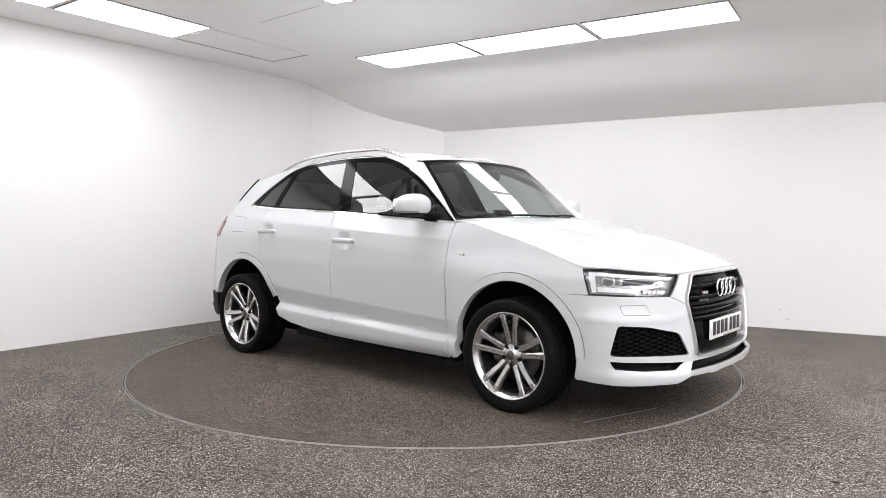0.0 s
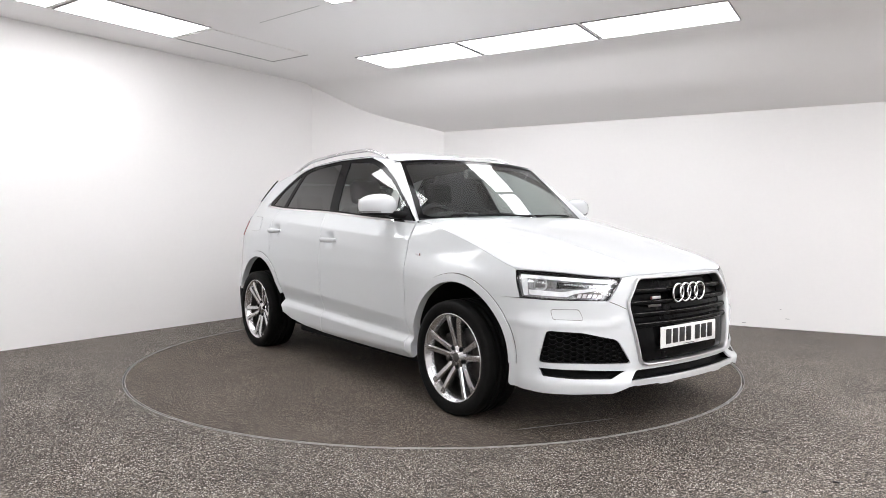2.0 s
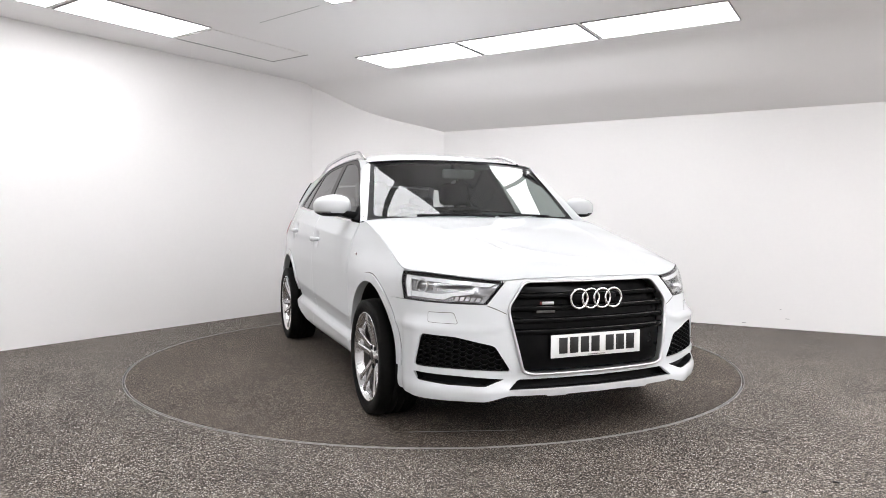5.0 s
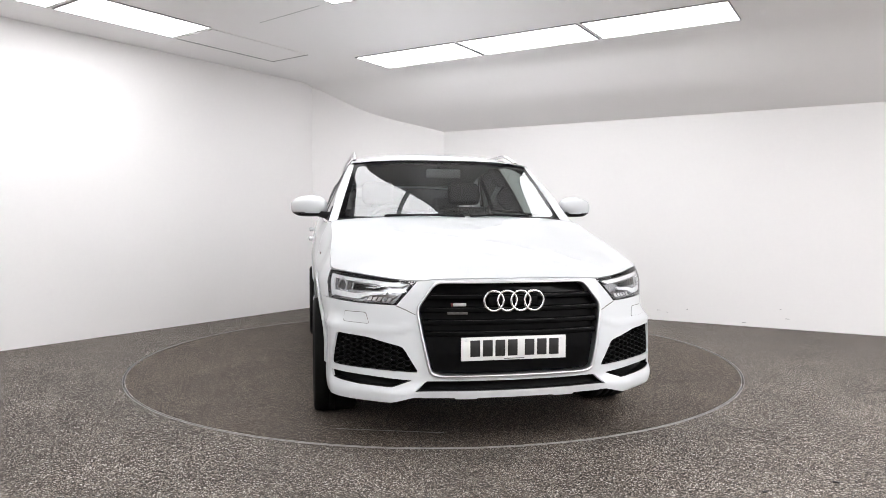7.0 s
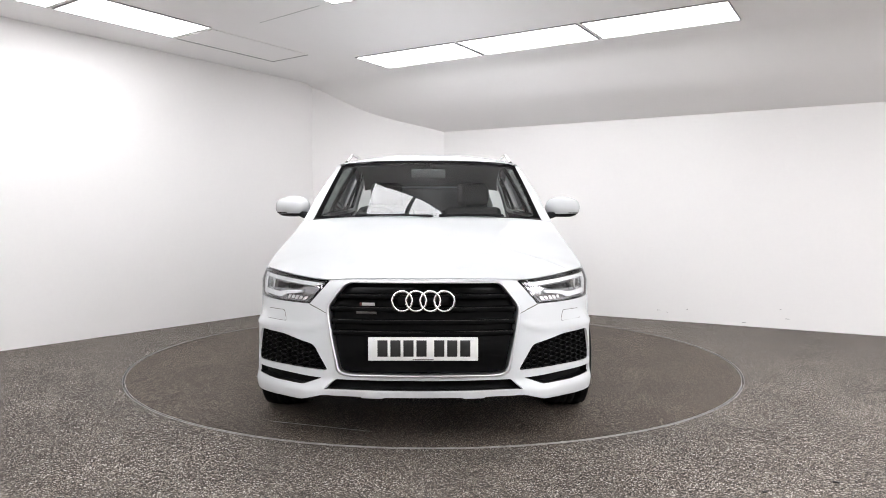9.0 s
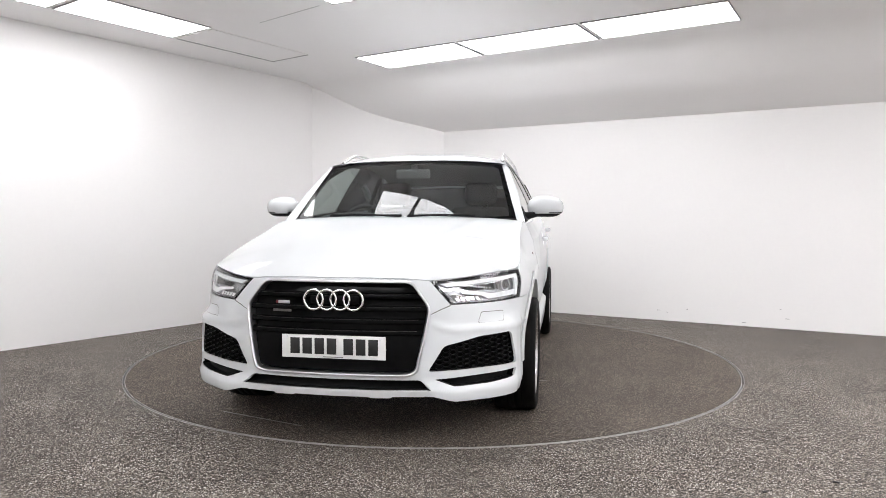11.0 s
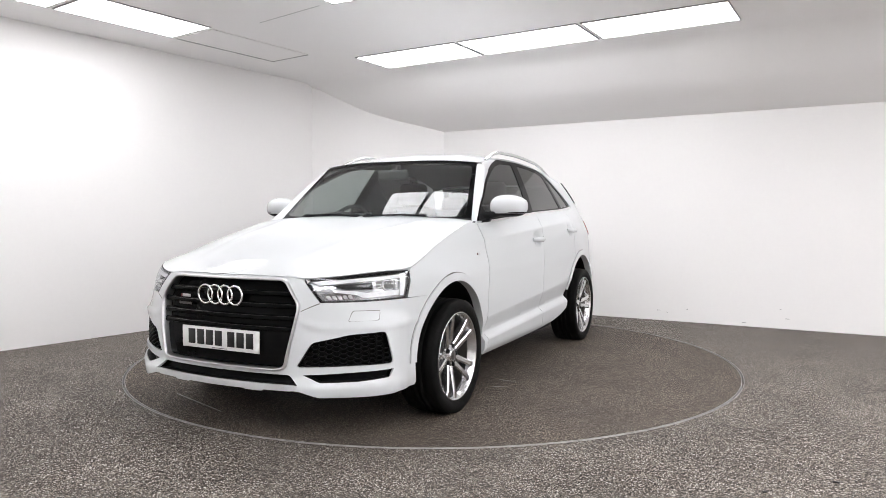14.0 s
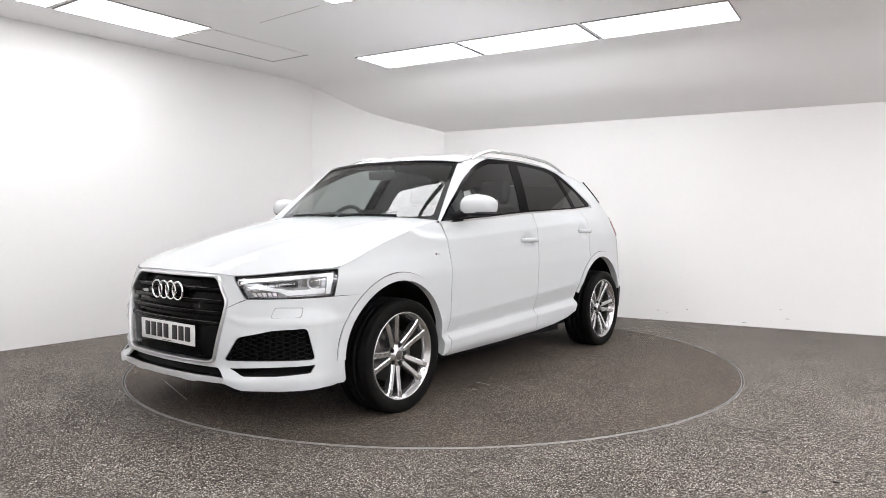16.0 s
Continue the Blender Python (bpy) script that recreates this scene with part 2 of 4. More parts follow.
def tube(path, r, n=8, bm=None):
    """A round bar along a path."""
    rows = []
    path = [Vector(p) for p in path]
    for i, p in enumerate(path):
        d = (path[min(i + 1, len(path) - 1)] - path[max(i - 1, 0)]).normalized()
        u = d.cross(Vector((0.123, 0.07, 1)) if abs(d.z) < 0.95 else Vector((1, 0, 0))).normalized()
        w = d.cross(u)
        rows.append([p + (u * math.cos(2 * math.pi * k / n) + w * math.sin(2 * math.pi * k / n)) * r for k in range(n)])
    tmp = loft(rows, None, True)
    for row in (0, -1):
        tmp.verts.ensure_lookup_table()
        tmp.faces.new([tmp.verts[(len(rows) - 1) * n * (row == -1) + k] for k in range(n)])
    bmesh.ops.recalc_face_normals(tmp, faces=tmp.faces)
    return merge(tmp, bm)


# ---------------------------------------------------------------- the room
CEILING_Z = 2.752
L0, LD = Vector((-2.826, 1.2155)), Vector((0.5882, 0.8087))
R0, RD = Vector((3.0687, 1.5732)), Vector((0.8637, -0.5040))
RN = Vector((0.5040, 0.8637))
A, B = Vector((-1.513, 3.0206)), Vector((0.108, 3.301))
L_END = L0 + LD * ((-5.2 - L0.x) / LD.x)
R_END = R0 + RD * ((5.6 - R0.x) / RD.x)
BACK = -7.0
PLAN = [A, B, R_END, Vector((5.6, BACK)), Vector((-5.2, BACK)), L_END]


def make_room():
    # side, rear and far-side walls are unseen, added to close the room and bounce light
    names = ("wall_angled", "wall_back", "unseen_side_wall", "unseen_rear_wall", "unseen_far_wall", "wall_long")
    cen = Vector((0, -1))
    for i, name in enumerate(names):
        p, q = PLAN[i], PLAN[(i + 1) % 6]
        d = (q - p).normalized()
        n = Vector((-d.y, d.x))
        if n.dot(p - cen) < 0:
            n = -n
        w = link(name, prism([p, q, q + n * 0.12 + d * 0.1, p + n * 0.12 - d * 0.1], -0.05, 2.95), WALL)
        tagged(w, "smooth white painted studio wall with small scuffs", "wall", kind="structure")
    for k, (a, z) in enumerate(((-0.735, 0.107), (-0.427, 0.134), (0.124, 0.036), (0.474, 0.194), (0.527, 0.101), (-0.633, 0.09))):
        p = (R0 + RD * a - RN * 0.001)
        w = 0.035 if k % 2 == 0 else 0.014
        q = p + RD * w
        link("scuff", prism([p, q, q + RN * 0.003, p + RN * 0.003], z, z + 0.004), SEAM, bpy.data.objects["wall_back"], "small grey scuff on the wall")
    # floor with a round well for the turntable
    n, r = 160, 2.3065
    bm = bmesh.new()
    inner = [bm.verts.new((r * math.cos(2 * math.pi * i / n), r * math.sin(2 * math.pi * i / n), 0)) for i in range(n)]
    def outward(a):
        d = Vector((math.cos(a), math.sin(a)))
        best = 1e9
        for i in range(6):
            p, q = PLAN[i], PLAN[(i + 1) % 6]
            e = q - p
            det = d.x * -e.y + e.x * d.y
            if abs(det) > 1e-9:
                k = (p.x * -e.y + e.x * p.y) / det
                m = (d.x * p.y - d.y * p.x) / det
                if k > 0 and -1e-6 <= m <= 1 + 1e-6:
                    best = min(best, k)
        return d * (best + 0.03)
    outer = [bm.verts.new((*outward(2 * math.pi * i / n), 0)) for i in range(n)]
    well = [bm.verts.new((v.co.x, v.co.y, -0.06)) for v in inner]
    for i in range(n):
        j = (i + 1) % n
        bm.faces.new((inner[i], outer[i], outer[j], inner[j]))
        bm.faces.new((well[i], inner[i], inner[j], well[j]))
    bm.faces.new(well)
    tagged(link("floor", bm, GRAVEL), "brown and grey speckled resin gravel floor", "floor", kind="structure")
    # ceiling, flat and then coving down to the back wall
    prof = curve((0.0, 2.205), (0.165, 2.263), (0.40, 2.338), (0.62, 2.428), (0.85, 2.575), (1.05, 2.708), (1.18, 2.748), (1.26, CEILING_Z))
    bm = bmesh.new()
    rows = []
    for k in range(25):
        d = 1.26 * k / 24
        base = R0 - RN * d
        ch = (B - A)
        s1 = ((A - base).x * ch.y - (A - base).y * ch.x) / (RD.x * ch.y - RD.y * ch.x)
        s2 = ((L0 - base).x * LD.y - (L0 - base).y * LD.x) / (RD.x * LD.y - RD.y * LD.x)
        p = base + RD * (max(s1, s2) - 0.04)
        q = base + RD * ((5.64 - base.x) / RD.x)
        rows.append([p.lerp(q, i / 12).to_3d() + Vector((0, 0, prof(d))) for i in range(13)])
    loft(rows, (0, 0, -1), bm=bm)
    edge = rows[-1]
    rest = [edge[0], edge[-1], Vector((5.64, BACK - 0.04, CEILING_Z)), Vector((-5.24, BACK - 0.04, CEILING_Z)), Vector((-5.24, L_END.y, CEILING_Z))]
    f = bm.faces.new([bm.verts.new((p.x, p.y, CEILING_Z)) for p in rest])
    bmesh.ops.recalc_face_normals(bm, faces=[f])
    tagged(link("ceiling", bm, CEIL), "white ceiling that curves down to the back wall", "ceiling", kind="structure")


def make_light(corner, along, across, length, width=0.6):
    """A recessed light panel from its corner, with a thin frame."""
    c, u, v = Vector((*corner, CEILING_Z)), along.to_3d(), across.to_3d()
    def quad(a0, a1, b0, b1, z0, z1, bm=None):
        pts = [c + u * a + v * b for a, b in ((a0, b0), (a1, b0), (a1, b1), (a0, b1))]
        return prism([p.xy for p in pts], CEILING_Z + z0, CEILING_Z + z1, bm)
    g = 0.011
    lamp = link("ceiling_light", quad(g, length - g, g, width - g, -0.007, -0.003), GLOW)
    tagged(lamp, "bright white recessed rectangular ceiling light panel, some rows added unseen as fill", "ceiling light", "ceiling light panels")
    for q in ((0, length, 0, g), (0, length, width - g, width), (0, g, g, width - g), (length - g, length, g, width - g)):
        part("frame", quad(*q, -0.011, -0.001), FRAME, lamp, "thin white frame")
    return lamp


def make_lights():
    n = -RN
    start, ahead = Vector((-0.505, 2.085)), Vector((0.8455, -0.534))
    for i in range(3):
        make_light(start + ahead * (1.203 * i), ahead, Vector((-0.534, -0.8455)), 1.172, 0.59)
    row = Vector((-0.782, -0.184))
    for i in range(2):
        make_light(row + RD * (0.635 * i), n, RD, 1.172)
    # two unseen rows added as fill for the right of the room
    row = Vector((3.35, -0.75))
    for i in range(2):
        make_light(row - RN * (1.205 * i), -RN, RD, 1.172)
    row = Vector((4.45, -1.30))
    for i in range(2):
        make_light(row - RN * (1.205 * i), -RN, RD, 1.172)
    # unseen panels added over the camera's right to brighten floor and car
    for y, first in ((-3.8, 0), (-5.0, 0), (-6.2, 2)):
        for i in range(first, 4):
            make_light(Vector((0.7 + 1.205 * i, y)), Vector((1, 0)), Vector((0, -1)), 1.172)
    # more added panels, out of view at the left, to fill the car's flank
    for y in (-3.9, -5.3):
        for i in range(3):
            make_light(Vector((-4.1 + 1.205 * i, y)), Vector((1, 0)), Vector((0, -1)), 1.172)
    side = Vector((-2.368, 0.860))
    across = Vector((LD.y, -LD.x))
    for i in range(2):
        make_light(side - LD * (1.095 * (i + 1)), LD, across, 1.055, 0.57)
    # closed hatch in line with the lights
    c = side + LD * 0.01
    pts = [c, c + LD * 1.13, c + LD * 1.13 + across * 0.52, c + across * 0.52]
    hatch = link("ceiling_hatch", prism(pts, CEILING_Z - 0.006, CEILING_Z - 0.001), CEIL)
    tagged(hatch, "flush white blank panel in the ceiling", "ceiling panel")
    for a, b in ((0, 1), (1, 2)):
        d = (pts[b] - pts[a]).normalized()
        m = Vector((d.y, -d.x)) * 0.008
        if m.dot(c - pts[2]) < 0 and a == 0:
            m = -m
        part("joint", prism([pts[a], pts[b], pts[b] + m, pts[a] + m], CEILING_Z - 0.009, CEILING_Z - 0.002), SEAM, hatch, "dark open joint")
    a, b = Vector((-1.477, 0.35)), Vector((-0.90, -0.13))
    m = Vector((0.002, 0.003))
    tagged(link("ceiling_joint", prism([a, b, b + m, a + m], CEILING_Z - 0.003, CEILING_Z - 0.001), FRAME), "thin grey joint line in the ceiling", "joint")


SCRATCHES = (((1.846, -0.876), (2.026, -0.331)), ((0.567, 0.792), (0.575, 0.912)), ((0.773, 0.832), (0.737, 0.927)))


def make_turntable():
    table = link("turntable", ring(0.0005, 2.286, -0.05, 0.0), SHADED_WORN_GRAVEL)
    tagged(table, "round rotating floor disc in dirty brown speckled gravel, toned down for shade", "turntable")
    part("edge_trim", ring(2.2865, 2.2905, -0.05, 0.002), TRIM, table, "thin worn metal edge")
    for (ax, ay), (bx, by) in SCRATCHES:
        a, b = Vector((ax, ay)), Vector((bx, by))
        m = (b - a).orthogonal().normalized() * 0.003
        part("scratch", prism([a - m, b - m, b + m, a + m], 0.0, 0.0012), TRIM, table, "thin pale scratch in the gravel")
    trim = link("trim", ring(2.3025, 2.306, -0.05, 0.002), TRIM)
    tagged(trim, "thin worn metal trim set in the floor round the turntable", "trim", kind="structure")
    return table


def make_grit(x, y, turn_, size):
    """A small dark crumb lying on the floor."""
    crumb = link("grit", box((size, size * 0.45, 0.007), bevel=0.003), INK)
    crumb.matrix_world = pose(x, y, 0.0034, 0, 0, turn_)
    tagged(crumb, "small dark crumb of grit on the gravel floor", "grit", "crumbs of grit")


make_room()
make_lights()
make_grit(1.337, -2.841, 10, 0.022)
make_grit(1.685, -2.741, -25, 0.028)
table = make_turntable()


# ---------------------------------------------------------------- the car's skin
PLAN_X = (2.195, 2.185, 2.155, 2.115, 2.04, 1.95, 1.85, 1.74, 1.50, 1.10, 0.0, -1.0, -1.45, -1.75, -1.97, -2.12, -2.17, -2.18)
PLAN_Y = (0.0, 0.20, 0.40, 0.53, 0.665, 0.765, 0.835, 0.878, 0.908, 0.915, 0.92, 0.914, 0.905, 0.880, 0.80, 0.60, 0.27, 0.0)
_S = [0.0]
for _i in range(1, len(PLAN_X)):
    _S.append(_S[-1] + math.hypot(PLAN_X[_i] - PLAN_X[_i - 1], PLAN_Y[_i] - PLAN_Y[_i - 1]))
S_END = _S[-1]
plan_x, plan_y = curve(*zip(_S, PLAN_X)), curve(*zip(_S, PLAN_Y))
_TAB = [(S_END * i / 1200, plan_x(S_END * i / 1200), plan_y(S_END * i / 1200)) for i in range(1201)]
_TX = np.array([q[1] for q in _TAB])[::-1]
_TS = np.array([q[0] for q in _TAB])
_HALF = int(np.argmax(np.array([q[2] for q in _TAB]) > 0.9199))
_TY = np.array([q[2] for q in _TAB])[:_HALF]

front_off = curve((0.18, -0.01), (0.222, 0.034), (0.245, 0.048), (0.288, 0.051), (0.300, 0.046), (0.336, 0.030), (0.40, 0.032), (0.50, 0.028), (0.60, 0.016), (0.68, 0.004), (0.75, -0.012), (0.80, -0.03), (0.85, -0.065), (0.92, -0.14), (1.1, -0.3))


def shoulder_z(x):
    return 0.973 + 0.0592 * (0.824 - x)


def shoulder_off(z, x):
    zs, oc = shoulder_z(x), -0.010 - 0.030 * (0.824 - x) / 1.96
    return float(np.interp(z, [0.45, 0.60, 0.78, zs - 0.10, zs, 1.16], [-0.012, -0.008, 0.0, 0.3 * oc, oc, -0.102]))


wing_off = curve((0.18, -0.06), (0.25, -0.012), (0.30, -0.004), (0.50, -0.008), (0.65, -0.002), (0.77, 0.0), (0.81, -0.010), (0.85, -0.028), (0.90, -0.055), (0.95, -0.075), (1.0, -0.090), (1.05, -0.106), (1.10, -0.13), (1.2, -0.2))
quarter_off = curve((0.18, -0.06), (0.30, 0.0), (0.55, 0.01), (0.70, 0.0), (0.95, -0.02), (1.05, -0.055), (1.12, -0.085), (1.16, -0.102))


def glass_off(z):
    return -0.102 - 0.40 * (z - 1.16) - 0.27 * (z - 1.16) ** 2


def crease_z(x):
    return 0.5395 - 0.0537 * (x + 0.26)


def ledge_z(x):
    return 0.419 - 0.0368 * (x + 0.26)


def door_off(z, x):
    """The doors' section: shoulder, flank, crisp lower crease, hollow and sill ledge."""
    if z > 1.16:
        return glass_off(z)
    zc, zs = crease_z(x), ledge_z(x)
    if z >= zc:
        return shoulder_off(z, x)
    return float(np.interp(z, [0.18, 0.235, 0.285, zs - 0.034, zs - 0.004, zs + 0.004, zc], [-0.13, -0.055, -0.010, -0.004, -0.040, -0.046, shoulder_off(zc, x)]))


def rear_off(z):
    return glass_off(z) if z > 1.16 else quarter_off(z)


def ease(a, b, t):
    t = min(max((t - a) / (b - a), 0.0), 1.0)
    return t * t * (3 - 2 * t)


brow_z = curve((0.40, 0.640), (0.50, 0.590), (0.60, 0.570), (0.75, 0.577), (0.92, 0.580))
DENT_F, DENT_R = (float(np.interp(_x, _TX, _TS[::-1])) for _x in (-0.125, -1.045))


def skin(s, z, lift=0.0):
    """The car's outer skin: s runs round the plan from the nose (right side negative), z is the height."""
    g, s = (-1 if s < 0 else 1), abs(s)
    x, y = plan_x(s), plan_y(s)
    dx, dy = plan_x(min(s + 0.004, S_END)) - plan_x(max(s - 0.004, 0)), plan_y(min(s + 0.004, S_END)) - plan_y(max(s - 0.004, 0))
    k = math.hypot(dx, dy)
    nx, ny = dy / k, -dx / k
    wf, wr = ease(0.25, 0.85, nx), ease(-1.0, -1.7, x)
    d = door_off(z, x)
    up = ease(0.62, 0.82, z)
    side = d + (wing_off(z) - d) * ease(0.80 - 0.28 * up, 1.05 + 0.20 * up, x)
    side = side + (rear_off(z) - side) * wr
    off = side + (front_off(z) - side) * wf
    if nx < -0.3:
        off = off - 0.55 * max(0.0, z - 1.0) * ease(-0.3, -0.8, nx)
    corner = 4 * wf * (1 - wf)
    if x > 1.3:
        # brow above the fog intakes, full corner below it, and the kinked lip
        off += 0.036 * corner * ease(0.645, 0.565, z) + 0.008 * math.exp(-((z - brow_z(abs(y))) / 0.014) ** 2) * ease(0.42, 0.52, abs(y)) * ease(1.62, 1.75, x)
        off += 0.018 * math.exp(-((abs(y) - 0.56) / 0.09) ** 2) * ease(0.325, 0.285, z)
    if abs(s - DENT_F) < 0.12 or abs(s - DENT_R) < 0.12:
        for sc, zc in ((DENT_F, 0.957), (DENT_R, 1.012)):
            off -= 0.022 * math.exp(-((s - sc) / 0.055) ** 4 - ((z - zc + 0.004) / 0.042) ** 4)
    off += lift
    return Vector((x + nx * off, g * (y + ny * off), z))


def fx(x, z, g=1):
    """Skin coordinates of a place on the flank by its x."""
    return (g * float(np.interp(x, _TX, _TS[::-1])), z)


def fy(y, z):
    """Skin coordinates of a place on the front by its y."""
    return (math.copysign(float(np.interp(abs(y), _TY, _TS[:_HALF])), y), z)


def skin_lift(d):
    return lambda s, z: skin(s, z, d)


roof_mid = curve((-1.50, 1.462), (-1.2, 1.535), (-0.8, 1.592), (-0.4, 1.617), (-0.1, 1.612), (0.2, 1.577), (0.43, 1.524))
roof_drop = curve((-1.50, 0.05), (-0.4, 0.062), (0.2, 0.052), (0.43, 0.034))


def roof_edge(x):
    """Half width and height of the roof's edge."""
    z = roof_mid(x) - roof_drop(x)
    return abs(skin(*fx(x, z)).y), z


def roof(x, v, lift=0.0):
    w, _ = roof_edge(x)
    return Vector((x, v * w, roof_mid(x) - roof_drop(x) * abs(v) ** 2.6 + lift))


bonnet_mid = curve((0.78, 1.128), (0.95, 1.116), (1.2, 1.077), (1.5, 1.022), (1.75, 0.962), (1.95, 0.904), (2.06, 0.862), (2.12, 0.836), (2.17, 0.808))
flank_z = curve((0.78, 1.098), (0.9, 1.085), (1.2, 1.010), (1.45, 0.940), (1.65, 0.876), (1.745, 0.846))
nose_z = curve((0.0, 0.818), (0.30, 0.816), (0.385, 0.812), (0.48, 0.806), (0.60, 0.815), (0.80, 0.838), (0.865, 0.846))


def seam():
    """Skin coordinates of the bonnet's shut line, from the nose back to the screen."""
    out = [fy(0.001 + 0.865 * k / 28, 0) for k in range(29)]
    out = [(q, nose_z(plan_y(q))) for q, _ in out]
    return out + [fx(1.72 - 0.84 * k / 20, flank_z(1.72 - 0.84 * k / 20)) for k in range(21)]


SEAM_LINE = seam()
_E = sorted(((p.x, p.y, p.z) for p in (skin(*q) for q in SEAM_LINE)), key=lambda p: p[0])
_E = [e for k, e in enumerate(_E) if k == 0 or e[0] - _E[k - 1][0] > 1e-5]


def bonnet_w(x):
    return float(np.interp(x, [e[0] for e in _E], [e[1] for e in _E]))


def bonnet_z(x):
    return float(np.interp(x, [e[0] for e in _E], [e[2] for e in _E]))


def bonnet(x, y, lift=0.0):
    w = bonnet_w(x)
    v = min(abs(y) / max(w, 1e-3), 1.0)
    mid = max(bonnet_mid(x), bonnet_z(x))
    crease = 0.008 * math.exp(-((abs(y) - (0.30 + 0.22 * (2.1 - x))) / 0.035) ** 2) * ease(2.12, 1.8, x) * ease(0.85, 1.1, x)
    return Vector((x, y, mid - (mid - bonnet_z(x)) * v ** 2.8 + crease * 0.6 + lift))


def screen(a, b, lift=0.0):
    """The windscreen: a from -1 to 1 across, b from 0 at its foot to 1 at its head."""
    foot = Vector((1.005 - 0.225 * a * a, 0.768 * a, 1.095 + 0.010 * a * a))
    head = Vector((0.430 - 0.043 * a * a, 0.632 * a, 1.522 - 0.030 * a * a))
    p = foot.lerp(head, b)
    return p + Vector((0.62, 0, 0.72)) * (0.014 * math.sin(math.pi * min(max(b, 0), 1)) * (1 - a * a * 0.6) + lift)


def rear_screen(a, b, lift=0.0):
    foot = Vector((-1.90 + 0.13 * a * a, 0.68 * a, 1.12))
    head = Vector((-1.50 + 0.06 * a * a, 0.56 * a, 1.452 - 0.03 * a * a))
    p = foot.lerp(head, b)
    return p + Vector((-0.7, 0, 0.7)) * (0.02 * math.sin(math.pi * b) + lift)


def arc(cx, cz, r, a0, a1, n=28):
    return [(cx + r * math.cos(radians(a0 + (a1 - a0) * i / n)), cz + r * math.sin(radians(a0 + (a1 - a0) * i / n))) for i in range(n + 1)]


HUB_X, REAR_HUB_X, HUB_Z, TYRE_R = 1.303, -1.375, 0.321, 0.328
FRONT_ARCH, REAR_ARCH = (1.315, 0.345), (-1.370, 0.367)
ARCH_IN, ARCH_OUT = 0.408, 0.456
GAP = 0.0022

belt = curve((-1.45, 1.212), (-1.05, 1.182), (-0.27, 1.150), (0.30, 1.112), (0.84, 1.082))
day_top = curve((-1.40, 1.232), (-1.22, 1.365), (-1.0, 1.487), (-0.75, 1.532), (-0.356, 1.549), (-0.067, 1.545), (0.148, 1.499), (0.30, 1.438), (0.439, 1.371), (0.629, 1.243), (0.80, 1.105))


def side_poly(pts, g):
    return [fx(x, z, g) for x, z in pts]


